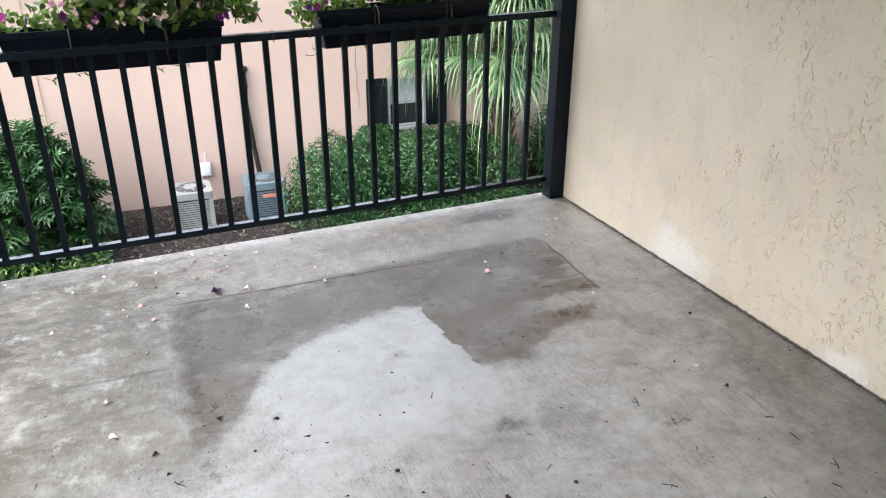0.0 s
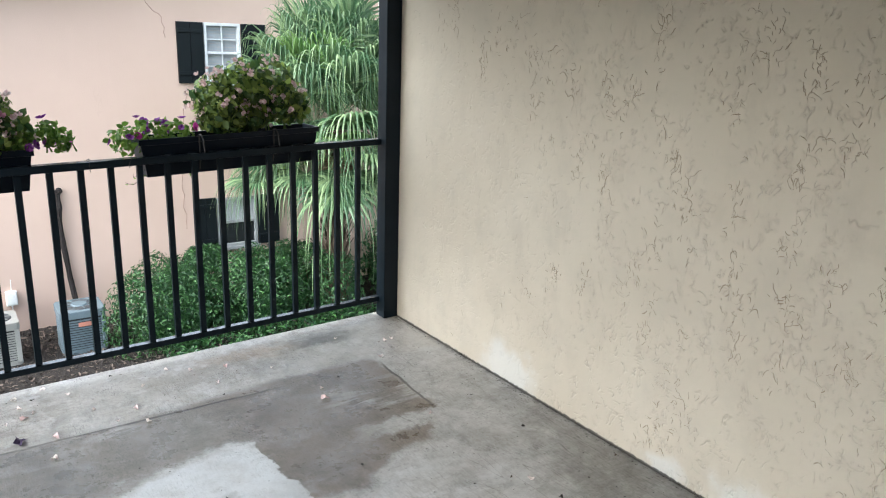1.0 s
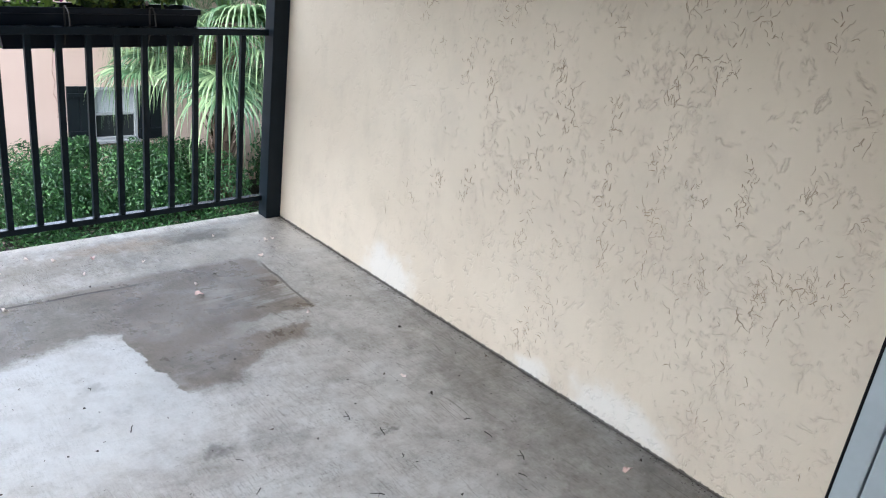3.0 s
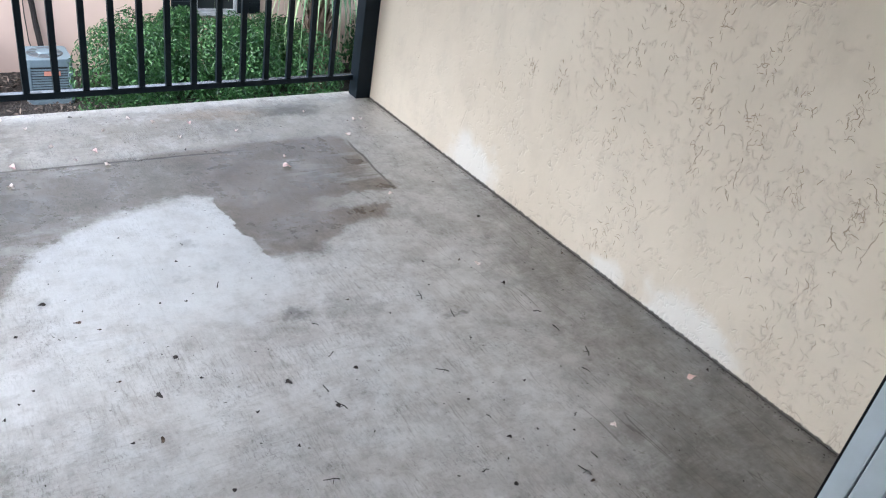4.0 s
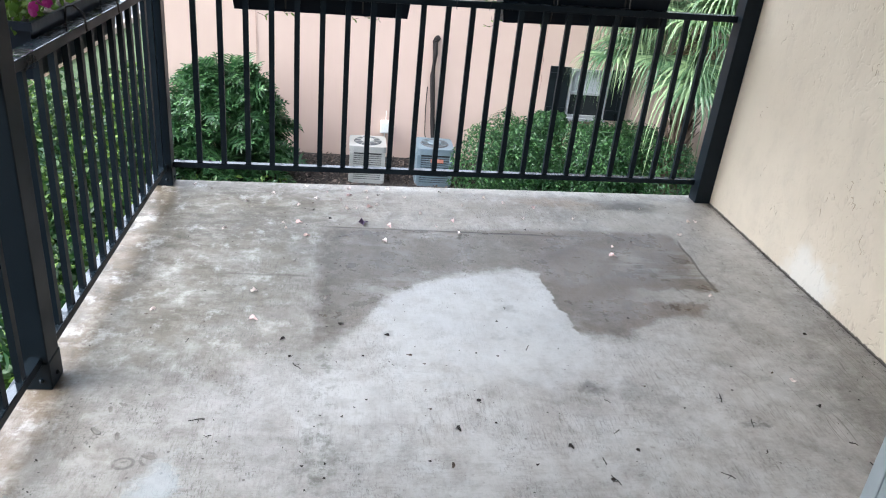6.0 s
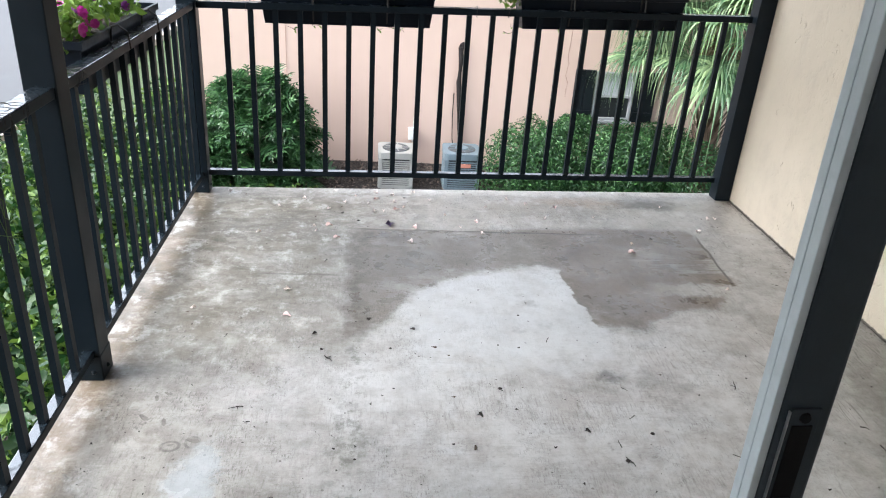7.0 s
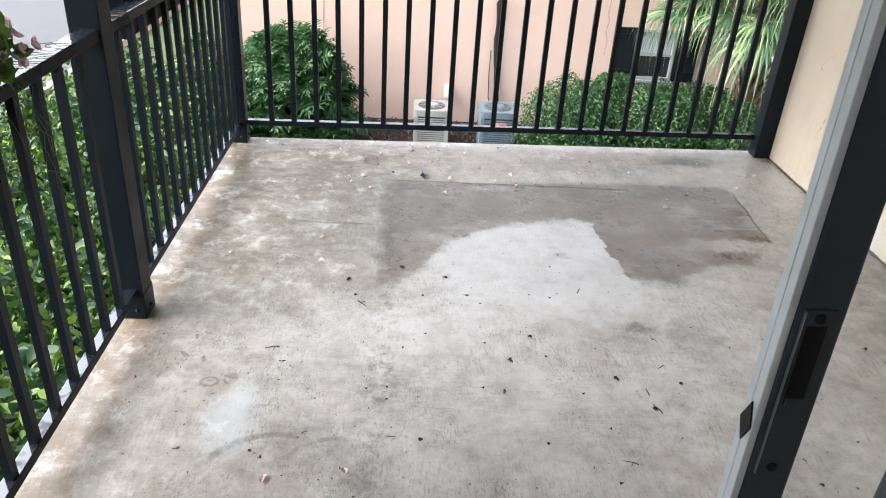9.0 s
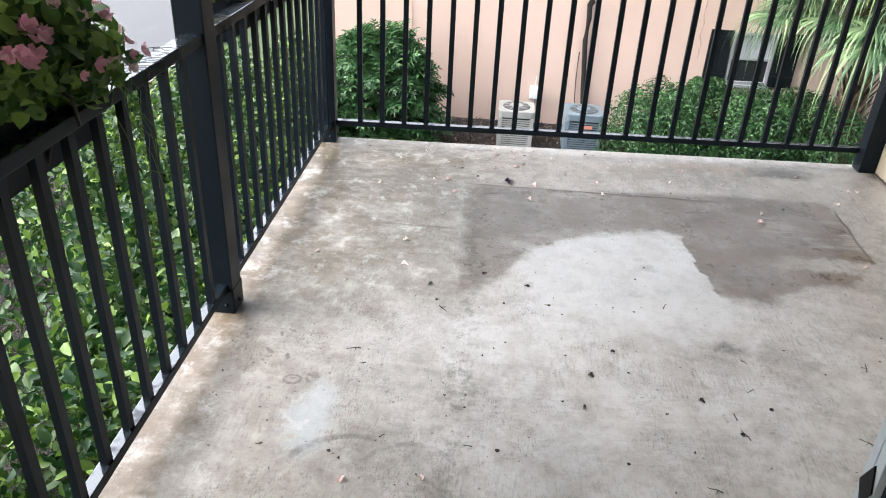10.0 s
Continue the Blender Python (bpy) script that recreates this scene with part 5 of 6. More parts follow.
def wall_bush():
    """The dark bush between the palm and the far downpipe."""
    b = thing("shrub", (4.5, 7.6, GROUND), "dark green bush beside the palm at the peach house", "shrub")
    cs = [(4.0 + 1.6 * rng.random(), 7.0 + 1.1 * rng.random(), GROUND + 0.45) for _ in range(16)]
    rs = [(0.40, 0.38, 0.55 + 0.25 * rng.random()) for _ in cs]
    pts, out = blob_points(cs, rs, 9000, 0.75)
    keep = pts[:, 2] > GROUND + 0.02
    part("foliage", leaf_cloud(pts[keep], out[keep], 0.10, LEAF_HEDGE, "foliage", 0.55, 0.42), LEAF_HEDGE, b)
    for x, y, z in cs[:4]:
        part("stem", tube([(x, y, GROUND), (x, y, z + 0.2)], 0.02, 6, 0.5), BARK, b)


wall_bush()


def lobed_leaf(bm_v, bm_f, base, direction, up, size):
    """A deeply cut leaf: a midrib with pairs of long pointed lobes."""
    d = Vector(direction).normalized()
    s = d.cross(Vector(up)).normalized()
    u = s.cross(d).normalized()
    n = 6

    def at(t, side, lift):
        return Vector(base) + d * (t * size) + s * (side * size) + u * (lift * size) - Vector((0, 0, 0.30 * size * t * t))
    for k in range(n):
        t = 0.08 + 0.80 * k / (n - 1)
        w = 0.56 * math.sin(math.pi * (0.22 + 0.66 * k / (n - 1)))
        hw = 0.034
        for sgn in (-1, 1):
            i = len(bm_v)
            bm_v += [at(t - hw, 0, 0), at(t + hw, 0, 0), at(t + hw + 0.10, sgn * w * 0.55, 0.05), at(t + 0.17, sgn * w, -0.03), at(t - hw + 0.05, sgn * w * 0.6, 0.04)]
            q = (i, i + 1, i + 2, i + 4), (i + 2, i + 3, i + 4)
            bm_f += [f if sgn > 0 else tuple(reversed(f)) for f in q]
    i = len(bm_v)
    bm_v += [at(0.80, -0.07, 0), at(0.80, 0.07, 0), at(1.10, 0, -0.04), at(0.0, 0, 0)]
    bm_f += [(i, i + 1, i + 2), (i, i + 3, i + 1)]


def philodendron():
    p = thing("philodendron", (-3.75, 7.3, GROUND), "large philodendron with deeply cut dark leaves", "shrub")
    v, f = [], []
    stems = bmesh.new()
    for i in range(900):
        a = rng.uniform(0, math.tau)
        z = rng.uniform(0.15, 1.68)
        reach = 0.92 * max(0.06, 1 - (z / 1.80) ** 2.2) ** 0.7 * rng.uniform(0.35, 1.0)
        c = Vector((-3.92 + reach * math.cos(a), 7.25 + 0.75 * reach * math.sin(a), GROUND + z))
        out = Vector((math.cos(a), math.sin(a) * 0.9, rng.uniform(-0.30, 0.95)))
        lobed_leaf(v, f, c, out, (rng.normal(0, 0.45), rng.normal(0, 0.45), 1), rng.uniform(0.22, 0.40))
    # longer leaves that stand out of the mass
    for i in range(85):
        a, e = rng.uniform(0, math.tau), rng.uniform(0.15, 1.35)
        o = Vector((math.cos(a) * math.cos(e), math.sin(a) * math.cos(e), math.sin(e)))
        c = Vector((-3.90, 7.25, GROUND + 0.62)) + Vector((o.x * 0.66, o.y * 0.5, o.z * 0.88 + rng.normal(0, 0.08)))
        lobed_leaf(v, f, c, o + Vector(rng.normal(0, 0.25, 3)), (rng.normal(0, 0.5), rng.normal(0, 0.5), 1), rng.uniform(0.34, 0.52))
    part("leaves", mesh_of("leaves", v, f, LEAF_PHILO), LEAF_PHILO, p)
    for i in range(8):
        a = i * math.tau / 8
        b = tube([(-3.8, 7.3, GROUND), (-3.8 + 0.3 * math.cos(a), 7.3 + 0.3 * math.sin(a), GROUND + 0.6), (-3.8 + 0.6 * math.cos(a), 7.3 + 0.55 * math.sin(a), GROUND + 1.15)], 0.03, 6, 0.4)
        part("stem", b, LEAF_PHILO, p)
    g = thing("ground_cover", (-3.4, 5.6, GROUND), "low yellow-green plants under the philodendron", "ground cover", kind="stuff")
    n = 1500
    q = np.stack([rng.uniform(-4.8, -2.9, n), rng.uniform(5.3, 6.6, n), GROUND + 0.03 + 0.30 * rng.random(n)], 1)
    part("foliage", leaf_cloud(q, np.tile((0, 0, 1.0), (n, 1)), 0.11, LEAF_SHRUB, "foliage", 0.6, 0.45), LEAF_SHRUB, g)


philodendron()


def fan_frond(v, f, root, direction, length, blade, droop, segs=40):
    """A fan leaf: a stalk, then a round fan of pleated fingers whose tips hang."""
    d = Vector(direction).normalized()
    side = d.cross(Vector((0, 0, 1)))
    side = side.normalized() if side.length > 0.01 else Vector((1, 0, 0))
    hub = Vector(root) + d * length - Vector((0, 0, droop * length * 0.25))
    up = side.cross(d).normalized()
    w = 0.014
    i = len(v)
    v += [Vector(root) - side * w * 1.6, Vector(root) + side * w * 1.6, hub + side * w, hub - side * w]
    f.append((i, i + 1, i + 2, i + 3))
    for k in range(segs):
        a = (k / (segs - 1) - 0.5) * 2 * radians(128)
        r = blade * (0.78 + 0.22 * math.cos(a)) * rng.uniform(0.9, 1.08)
        way = (d * math.cos(a) + side * math.sin(a)).normalized()
        wide = (side * math.cos(a) - d * math.sin(a)).normalized()
        hang = droop * rng.uniform(0.5, 1.3)
        base = len(v)
        limp = rng.uniform(0.45, 1.15) * (0.30 + 0.55 * droop)
        for t, ww in ((0.02, 0.004), (0.30, 0.026), (0.58, 0.027), (0.78, 0.013), (0.92, 0.007), (1.05, 0.0045), (1.17, 0.0012)):
            fall = hang * r * (max(0.0, t - 0.40) ** 2) * 1.0
            bend = max(0.0, t - 0.70)
            c = hub + way * (r * (t - bend * bend * 1.6 * limp)) + up * (0.07 * r * math.sin(min(t, 1.0) * 2.2)) - Vector((0, 0, fall + bend * bend * r * 2.4 * limp))
            v += [c - wide * ww, c + up * ww * 0.55, c + wide * ww]
        for j in range(6):
            b = base + 3 * j
            f += [(b, b + 1, b + 4, b + 3), (b + 1, b + 2, b + 5, b + 4)]


def palm():
    p = thing("fan_palm", (3.15, 7.15, GROUND), "fan palm with grey-green drooping fronds and a shaggy trunk", "palm tree")
    bm = tube([(3.15, 7.15, GROUND), (3.13, 7.15, GROUND + 1.0), (3.15, 7.17, GROUND + 2.2), (3.14, 7.15, GROUND + 3.0)], 0.18, 12, 0.9)
    part("trunk", bm, BARK, p)
    # old leaf bases up the trunk
    for i in range(150):
        a = i * 2.399
        z = GROUND + 0.05 + 2.5 * i / 150
        o = Vector((math.cos(a), math.sin(a), 0))
        q = Vector((-math.sin(a), math.cos(a), 0))
        c = Vector((3.14, 7.16, z)) + o * 0.16
        ln = rng.uniform(0.18, 0.34)
        tip = c + o * rng.uniform(0.06, 0.17) + Vector((0, 0, ln)) + q * rng.normal(0, 0.03)
        v = [c - q * 0.05, c + q * 0.05, tip + q * 0.018, tip - q * 0.018, c + o * 0.035 + Vector((0, 0, 0.02)), tip + o * 0.012]
        part("leaf_base", mesh_of("leaf_base", v, [(0, 4, 5, 3), (4, 1, 2, 5), (1, 0, 3, 2), (2, 3, 5), (0, 1, 4)], BARK), BARK, p)
    crown = Vector((3.14, 7.15, GROUND + 3.25))
    for i in range(44):
        a = i * 2.399 + rng.normal(0, 0.2)
        e = radians(82 - 100 * (i / 43) + rng.normal(0, 6))
        d = (math.cos(a) * math.cos(e), math.sin(a) * math.cos(e), math.sin(e))
        v, f = [], []
        fan_frond(v, f, crown + Vector((0, 0, 0.25 - 0.7 * i / 43)), d, rng.uniform(0.85, 1.15) * (1.15 if i < 14 else 0.95), rng.uniform(0.80, 1.0), 0.45 + 0.6 * (i / 43))
        part("frond", mesh_of("frond", v, f, LEAF_PALM), LEAF_PALM, p)
    for k, (az, el, ln, bl) in enumerate(((182, 10, 1.10, 0.85), (200, 6, 0.95, 0.75), (192, 0, 1.15, 0.75), (186, -6, 1.30, 0.75), (214, -8, 0.90, 0.70), (243, -10, 0.85, 0.85), (262, -30, 0.55, 0.80), (283, -16, 0.80, 0.80), (305, -8, 0.9, 0.8),
                                         (190, 24, 1.10, 0.85), (215, 38, 1.05, 0.90), (240, 52, 1.10, 0.95), (268, 45, 1.0, 0.90), (170, 40, 1.2, 0.9), (205, 62, 1.25, 0.9), (186, 50, 1.45, 0.95), (178, 64, 1.5, 0.95), (230, 70, 1.4, 0.95), (184, 12, 1.30, 0.80), (176, 16, 1.40, 0.75), (340, 62, 1.4, 0.95), (300, 68, 1.35, 0.95), (188, 30, 1.35, 0.9))):
        a, e = radians(az), radians(el)
        v, f = [], []
        fan_frond(v, f, crown + Vector((0, 0, -0.55 if el < 0 else -0.1)), (math.cos(a) * math.cos(e), math.sin(a) * math.cos(e), math.sin(e)), ln, bl, 0.75, 42)
        part("frond", mesh_of("frond", v, f, LEAF_PALM), LEAF_PALM, p)
    # broad upright fans that show their faces to the balcony
    for az, el, ln, bl, dr in ((272, 66, 0.75, 1.00, 0.22), (232, 58, 0.95, 0.95, 0.30), (205, 52, 1.15, 0.90, 0.35), (248, -4, 0.62, 0.80, 0.45)):
        a, e = radians(az), radians(el)
        v, f = [], []
        fan_frond(v, f, crown + Vector((0, 0, -0.15)), (math.cos(a) * math.cos(e), math.sin(a) * math.cos(e), math.sin(e)), ln, bl, dr, 44)
        part("frond", mesh_of("frond", v, f, LEAF_FRESH), LEAF_FRESH, p, "fresh bright green frond")
    for i in range(8):
        a = i * 0.8 + 0.3
        v, f = [], []
        fan_frond(v, f, crown - Vector((0, 0, 0.35)), (math.cos(a) * 0.6, math.sin(a) * 0.6, -0.85), 0.35, 0.4, 1.2, 16)
        part("dead_frond", mesh_of("dead_frond", v, f, LEAF_DRY), LEAF_DRY, p, "hanging straw-brown dead frond")


palm()


def street_shrubs():
    """The dense planting below the side rail, down to the kerb; it is lowest beside the house."""
    for k, (x0, x1, y0, y1, top, n, size) in enumerate(((-5.4, -3.45, -4.2, 1.2, 1.55, 10000, 0.112), (-5.6, -3.6, 1.0, 5.0, 1.25, 11000, 0.105), (-6.9, -4.7, 3.2, 8.2, 1.35, 19000, 0.100), (-8.2, -5.2, -3.0, 9.0, 0.80, 14500, 0.12))):
        s = thing("shrub", ((x0 + x1) / 2, (y0 + y1) / 2, GROUND), "dense yellow-green leafy shrubs beside the balcony", "shrub", "street-side shrubs")
        cs, rs = [], []
        m = int((x1 - x0) * (y1 - y0) * 5.0)
        for i in range(m):
            x = rng.uniform(x0, x1)
            h = top * rng.uniform(0.70, 1.10) * min(1.0, max(0.42, (-x - 3.1) / 1.3))
            cs.append((x, rng.uniform(y0, y1), GROUND + h * 0.55)), rs.append((0.34, 0.34, h * 0.50))
        pts, out = blob_points(cs, rs, n, 0.60)
        keep = pts[:, 2] > GROUND + 0.03
        part("foliage", leaf_cloud(pts[keep], out[keep] * 0.7 + np.array((0, 0, 0.35)), size, LEAF_SHRUB, "foliage", 0.95, 0.58), LEAF_SHRUB, s)
        for i in range(10):
            c = cs[i]
            part("stem", tube([(c[0], c[1], GROUND), (c[0] + rng.normal(0, 0.1), c[1] + rng.normal(0, 0.1), c[2])], 0.02, 5, 0.5), BARK, s)


street_shrubs()


# ---------------------------------------------------------------- wire ties on the rails
def rail_tie(x, y, z, along, turns, label="twisted black wire tie on the rail"):
    """A loose wire wound round a rail; along is 'x' or 'y'."""
    t = thing("wire_tie", (x, y, z), label, "wire", "rail wire ties")
    pts = []
    n = turns * 10
    lean = rng.uniform(0.004, 0.022)
    for k in range(n + 1):
        a = k / 10 * math.tau
        r1, r2 = 0.033 + abs(rng.normal(0, 0.004)), 0.021 + abs(rng.normal(0, 0.004))
        c, s_ = math.cos(a), math.sin(a)
        q = max(abs(c) / r1, abs(s_) / r2)
        u, w = c / q, s_ / q
        sh = lean * math.sin(a + 0.7) + 0.018 * k / 10 + rng.normal(0, 0.002)
        pts.append((x + sh, y + u, z + w) if along == 'x' else (x + u, y + sh, z + w))
    e = Vector(pts[-1])
    pts.append(tuple(e + Vector((rng.normal(0, 0.012), rng.normal(0, 0.012), 0.018))))
    part("wire", tube(pts, 0.0012, 5), WIRE, t)


for yy in (-2.26, -2.18, -2.08, -1.70, -1.66):
    rail_tie(-3.055, yy, 0.982, 'y', 2)
for xx in (-1.62, -1.44, -2.78):
    rail_tie(xx, front(xx, 0.078), 1.003 + (xx - FX0) * 0.0181 - 0.017, 'x', 1)


# ---------------------------------------------------------------- what lies on the balcony floor
def scrap_mesh(name, mat, size, lobes, curl, seed):
    """A small crumpled petal or leaf scrap."""
    r = np.random.default_rng(seed)
    n = 10
    v = [(0, 0, 0.25 * size * curl)]
    for ring, f in ((0.55, 0.3), (1.0, 1.0)):
        for k in range(n):
            a = k * math.tau / n
            q = size * ring * (0.75 + 0.25 * math.cos(lobes * a)) * r.uniform(0.8, 1.15)
            v.append((q * math.cos(a), q * math.sin(a) * 0.75, max(0.06, 0.30 + 0.26 * math.cos(2 * a + seed) + 0.05 * r.normal()) * size * curl * (0.4 + 0.6 * f)))
    faces = [(0, 1 + k, 1 + (k + 1) % n) for k in range(n)]
    faces += [(1 + k, 1 + n + k, 1 + n + (k + 1) % n, 1 + (k + 1) % n) for k in range(n)]
    return mesh_of(name, v, faces, mat)


def twig_mesh(name, length, seed, fork):
    r = np.random.default_rng(seed)
    pts = [(-length / 2, 0, 0.003), (-length / 6, r.normal(0, 0.08) * length, 0.004), (length / 5, r.normal(0, 0.10) * length, 0.004), (length / 2, r.normal(0, 0.15) * length, 0.003)]
    bm = tube(pts, 0.0026, 5, 0.6)
    if fork:
        b = tube([pts[1], (0, 0.25 * length, 0.004)], 0.0018, 5, 0.6)
        me = bpy.data.meshes.new("tmp")
        b.to_mesh(me)
        b.free()
        bm.from_mesh(me)
        bpy.data.meshes.remove(me)
    return bm_mesh(name, bm, TWIG)


PETALS = [scrap_mesh("petal", PETAL_PALE, 0.017, 3, 1.3, 1), scrap_mesh("petal", PETAL_PINK, 0.018, 2, 1.3, 2), scrap_mesh("petal", PETAL_PALE, 0.014, 3, 1.5, 3)]
PURPLE = scrap_mesh("petal", PETAL_PURPLE, 0.024, 5, 1.0, 4)
SCRAPS = [scrap_mesh("leaf_scrap", DEAD_LEAF, 0.013, 2, 0.6, 5), scrap_mesh("leaf_scrap", TWIG, 0.016, 3, 0.8, 6), scrap_mesh("leaf_scrap", TWIG, 0.020, 3, 0.9, 9)]
TWIGS = [twig_mesh("twig", 0.045, 7, False), twig_mesh("twig", 0.065, 8, True), twig_mesh("twig", 0.035, 9, True)]
CHIPS = [scrap_mesh("chip", CHIP, 0.019, 2, 0.25, 11), scrap_mesh("chip", CHIP, 0.013, 2, 0.3, 12)]


def strew(name, places, meshes, label, category, group, size=1.0):
    for k, (x, y) in enumerate(places):
        ob = new(name, meshes[k % len(meshes)])
        ob.matrix_basis = Matrix.LocRotScale((x, y, 0.0012), Euler((0, 0, rng.uniform(0, math.tau))), Vector((1, 1, 1)) * size * rng.uniform(0.75, 1.2))
        tagged(ob, label, category, group)


strew("petal", [(-2.109, -0.048), (-2.108, -0.143), (-2.009, -0.177), (-2.343, -0.517), (-1.565, -0.57), (-1.584, -0.426), (-0.386, -0.475),
                (-1.108, -0.192), (-2.478, -1.194), (-2.457, -1.408), (-0.459, -1.753), (-0.167, -2.602), (-0.595, -2.659)], PETALS[:2],
      "dried pale pink petal on the concrete", "petal", "fallen petals", 1.2)
strew("petal", [(-2.913, -0.087), (-2.336, -0.039), (-2.115, -0.323), (-2.36, -0.301), (-2.403, -0.586), (-1.813, -0.137), (-1.938, -0.69), (-1.672, -0.502),
                (-0.807, -0.656), (-0.482, -0.144), (-0.501, -1.124), (-2.83, -1.36), (-2.42, -0.53), (-2.07, -0.31), (-1.37, -0.09), (-0.26, -0.30), (-2.22, -0.11), (-2.15, -0.21), (-2.02, -0.08), (-1.96, -0.25), (-2.28, -0.20), (-1.90, -0.03), (-1.74, -0.35), (-2.62, -0.28), (-2.50, -0.16), (-1.20, -0.35), (-2.68, -0.62), (-0.92, -0.32)], PETALS[2:],
      "small curled pale petal on the concrete", "petal", "fallen petals", 1.2)
strew("petal", [(-2.034, -0.488)], [PURPLE], "wilted dark purple petal on the concrete", "petal", "fallen petals", 1.4)
strew("leaf_scrap", [(-2.823, -0.129), (-2.196, -0.449), (-2.425, -0.406), (-1.217, -0.485), (-1.884, -1.624), (-1.194, -2.128), (-1.056, -1.793), (-0.219, -1.424),
                     (-0.515, -1.70), (-1.318, -2.257), (-1.789, -2.193), (-1.668, -1.887), (-1.836, -1.932), (-0.444, -1.898), (-2.741, -2.477), (-2.059, -2.42)], SCRAPS[:2],
      "small dark leaf scrap on the concrete", "leaf scrap", "leaf scraps", 0.8)
strew("leaf_scrap", [(-1.756, -2.03), (-1.411, -2.112), (-1.959, -1.5)], SCRAPS[2:], "dark curled leaf scrap on the concrete", "leaf scrap", "leaf scraps", 0.8)
strew("twig", [(-2.668, -1.56), (-2.273, -1.703), (-1.468, -1.276), (-1.433, -1.565), (-2.556, -2.0), (-2.512, -2.069), (-1.238, -2.041), (-0.801, -1.857),
               (-0.765, -2.136), (-0.436, -2.203), (-0.95, -2.244), (-2.398, -2.40), (-2.145, -2.41), (-1.314, -2.26)], TWIGS,
      "short dark twig on the concrete", "twig", "fallen twigs", 0.7)
strew("chip", [(-2.819, -1.947), (-2.791, -1.922), (-2.836, -2.045), (-2.72, -2.177), (-2.661, -2.157), (-2.976, -2.312)], CHIPS,
      "thin grey flake of concrete on the floor", "chip", "concrete flakes")
strew("petal", [(-2.483, -2.583), (-2.267, -2.55), (-1.999, -0.286), (-1.506, -0.214), (-1.911, -0.518), (-1.27, -0.156), (-2.3, -0.66), (-0.218, -0.294), (-0.838, -0.758)],
      PETALS[1:], "small curled pale petal on the concrete", "petal", "fallen petals", 1.2)
strew("leaf_scrap", [(-2.849, -1.388), (-2.302, -1.646), (-2.337, -1.537), (-1.833, -1.678), (-1.502, -2.57), (-0.926, -2.563), (-2.292, -0.264), (-2.286, -0.351), (-1.611, -0.032),
                     (-1.567, -0.034), (-1.952, -0.113), (-2.13, -1.428), (-0.298, -0.298), (-0.686, -0.585), (-0.013, -0.667), (-0.054, -1.799), (-0.075, -2.596), (-1.016, -2.71), (-0.811, -2.793)],
      SCRAPS, "small dark leaf scrap on the concrete", "leaf scrap", "leaf scraps", 0.68)
strew("leaf_scrap", [(-2.05, -1.637), (-2.217, -2.291), (-2.537, -2.48), (-2.506, -2.503), (-2.12, -1.973), (-2.08, -1.927), (-2.953, -2.172), (-1.626, -1.999), (-1.517, -1.38), (-1.683, -2.424),
                     (-1.482, -2.352), (-0.727, -2.382), (-0.956, -1.332), (-1.684, -0.918), (-2.142, -0.953), (-2.183, -1.447), (-1.635, -1.606), (-1.557, -1.621), (-0.954, -1.915), (-0.661, -1.663),
                     (-0.261, -1.86), (-0.207, -0.951), (-0.237, -1.067), (-0.826, -2.572), (-0.948, -2.385), (-0.724, -2.622), (-1.858, -2.175), (-2.041, -1.886), (-1.534, -2.19), (-2.164, -2.186),
                     (-2.165, -2.244), (-2.23, -2.195), (-0.729, -1.812)], SCRAPS[1:2], "tiny dark leaf crumb on the concrete", "leaf scrap", "leaf crumbs", 0.48)
strew("twig", [(-1.218, -1.883), (-1.456, -2.497), (-0.931, -2.468), (-2.336, -0.914), (-0.74, -1.995), (-0.437, -2.094), (-0.493, -2.423), (-0.423, -2.347), (-1.067, -2.635), (-0.739, -2.722),
               (-0.81, -2.757), (-0.675, -2.57), (-1.321, -2.176)], TWIGS, "short dark twig on the concrete", "twig", "fallen twigs", 0.65)
strew("chip", [(-2.767, -2.069)], CHIPS, "thin grey flake of concrete on the floor", "chip", "concrete flakes")
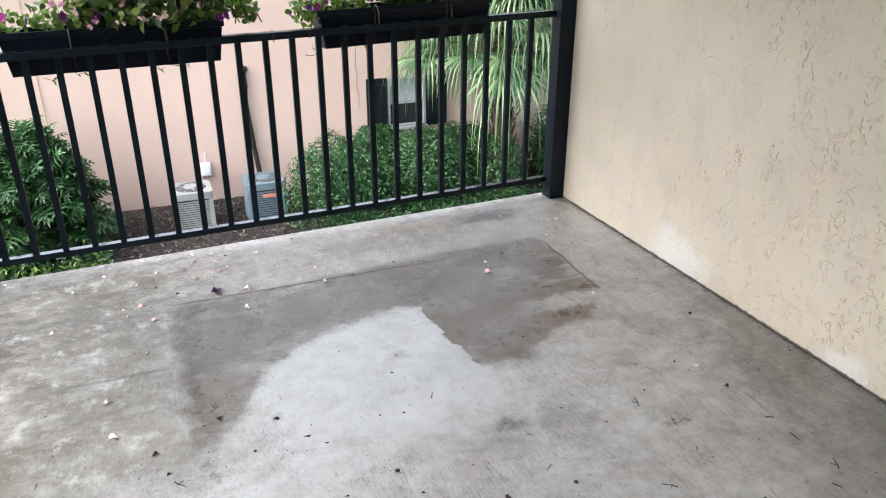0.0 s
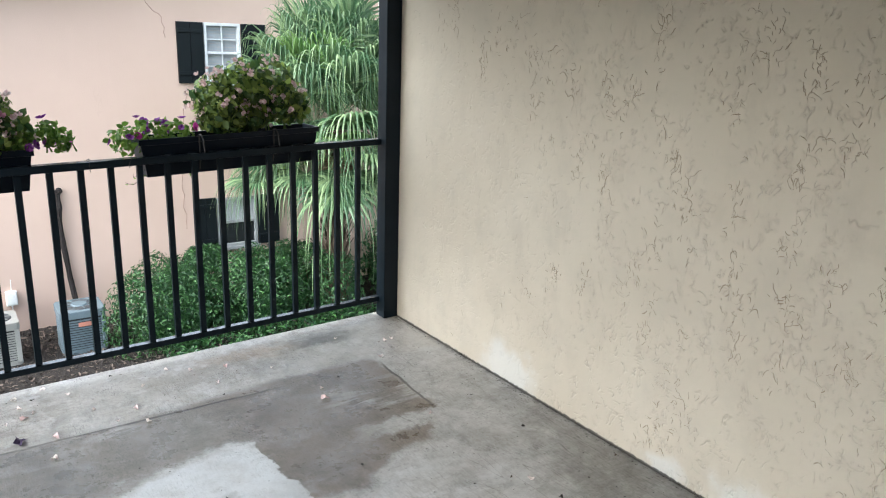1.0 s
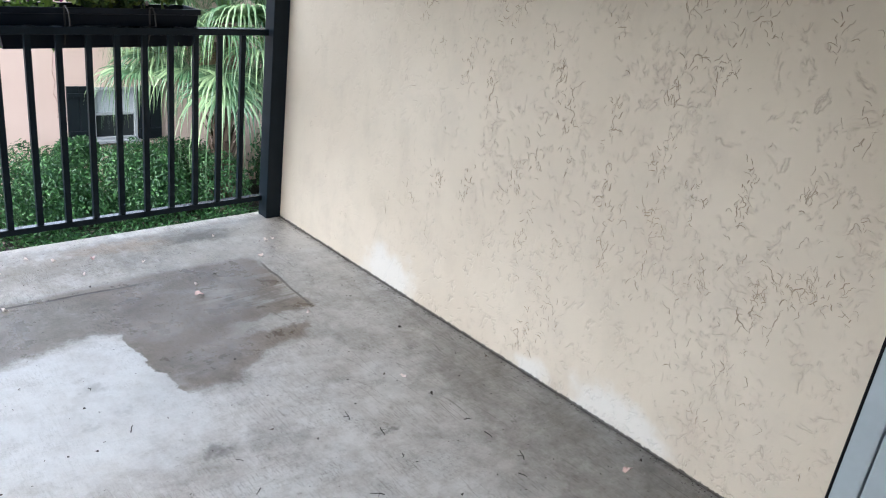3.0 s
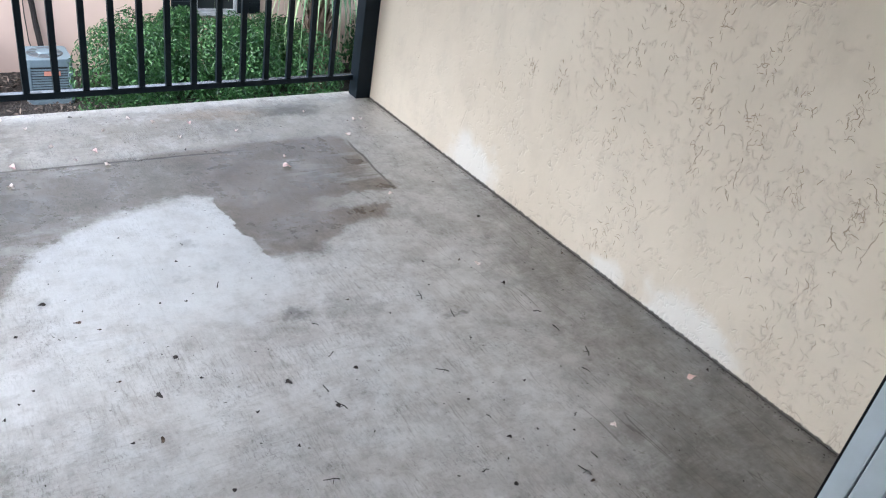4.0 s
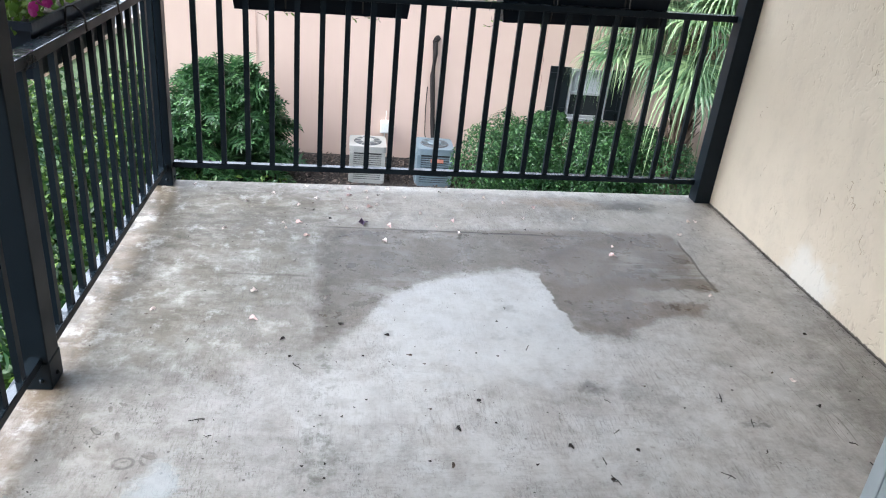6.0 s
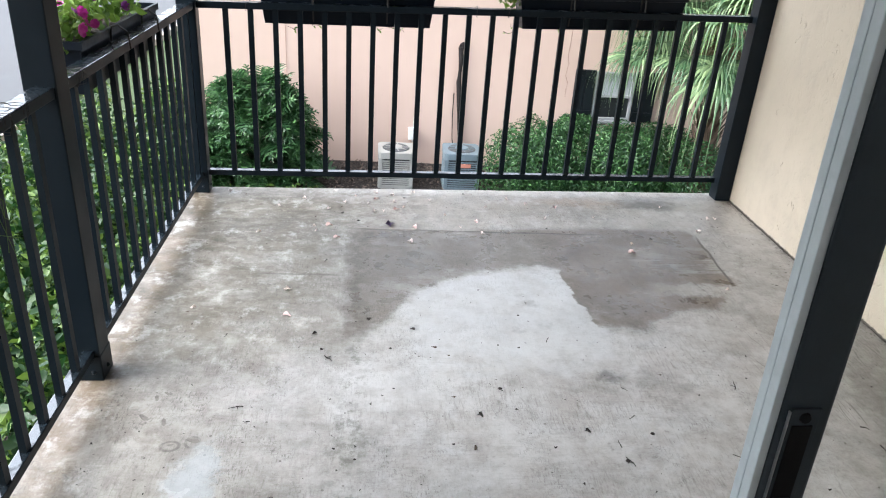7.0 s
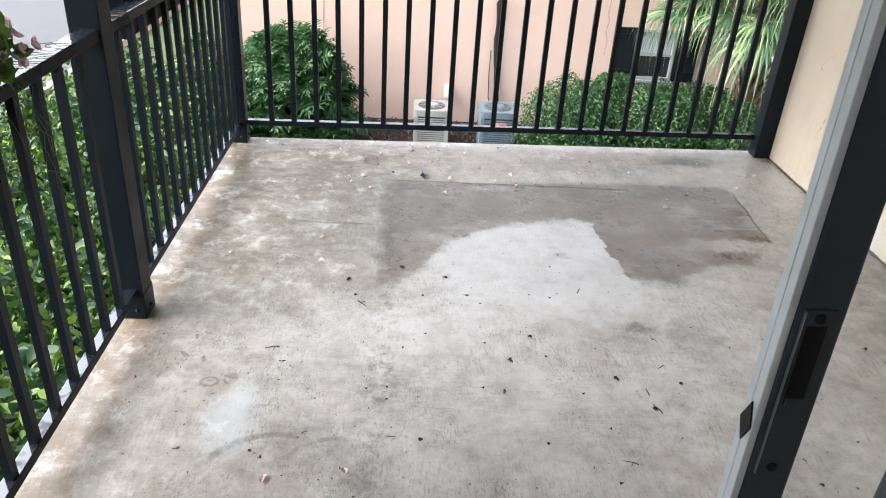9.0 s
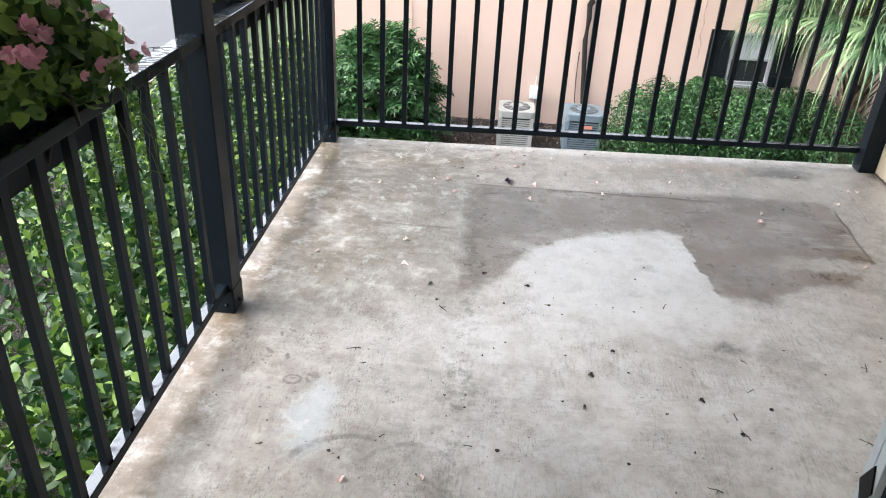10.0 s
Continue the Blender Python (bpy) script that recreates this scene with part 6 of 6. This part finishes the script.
# finer dirt that nobody could count
dn = 820
dx = np.concatenate([rng.uniform(-3.0, -0.03, 480), -0.006 - np.abs(rng.normal(0, 0.022, 340))])
dp = np.stack([dx, rng.uniform(-3.4, -0.05, dn), np.full(dn, 0.0015)], 1)
dm = leaf_cloud(dp, np.tile((0, 0, 1.0), (dn, 1)), 0.009, TWIG, "floor_grit", 0.15, 0.45, 0.1, 0.0)
tagged(new("floor_grit", dm), "scattered dark grit and leaf crumbs", "grit", kind="stuff")


def tendrils():
    """Wispy trailing shoots that hang over the rail from the near trough."""
    t = thing("trailing_plant", (-3.06, -2.40, 1.03), "wispy pale green trailing shoots over the rail", "plant")
    for k in range(9):
        x, y, z = -3.03 + rng.normal(0, 0.012), -2.42 + rng.normal(0, 0.03), 1.03
        pts = [(x - 0.05, y, z)]
        for j in range(1, 7):
            pts.append((x + 0.02 + 0.004 * j + rng.normal(0, 0.006), y + 0.018 * j * rng.uniform(0.4, 1.3) + rng.normal(0, 0.006), z + 0.01 - 0.011 * j * j * rng.uniform(0.5, 0.9)))
        part("shoot", tube(pts, 0.0013, 4, 0.5), LEAF_PETUNIA, t)


tendrils()


def dangling_shoots(m, places):
    """Thin bare shoots that have crept under a trough and hang from it."""
    t = thing("trailing_plant", tuple(m @ Vector((places[0], 0.02, -0.15))), "thin dry shoots hanging under a trough", "plant")
    for u in places:
        q = Vector((u, 0.01 + 0.05 * rng.random(), -0.13))
        pts = [m @ q]
        way = Vector((rng.choice((-1.0, 1.0)) * 0.025, 0.0, -0.018))
        for j in range(6):
            q = q + way + Vector((rng.normal(0, 0.010), rng.normal(0, 0.005), rng.normal(0, 0.010)))
            way = way * 0.95 + Vector((0, 0, 0.003 * j))
            pts.append(m @ q)
        part("shoot", tube(pts, 0.0016, 4, 0.6), TWIG, t)
        leaf = leaf_cloud(np.array([tuple(p) for p in pts[2:6]]), np.tile((0, -1.0, 0.3), (4, 1)), 0.020, LEAF_DEEP, "leaves", 0.8, 0.5)
        part("leaves", leaf, LEAF_DEEP, t)


dangling_shoots(ma, (0.08, 0.16, 0.24, 0.52, 0.60))
dangling_shoots(mb, (0.03, 0.07, 0.11, 0.15, 0.20, 0.62, 0.74))
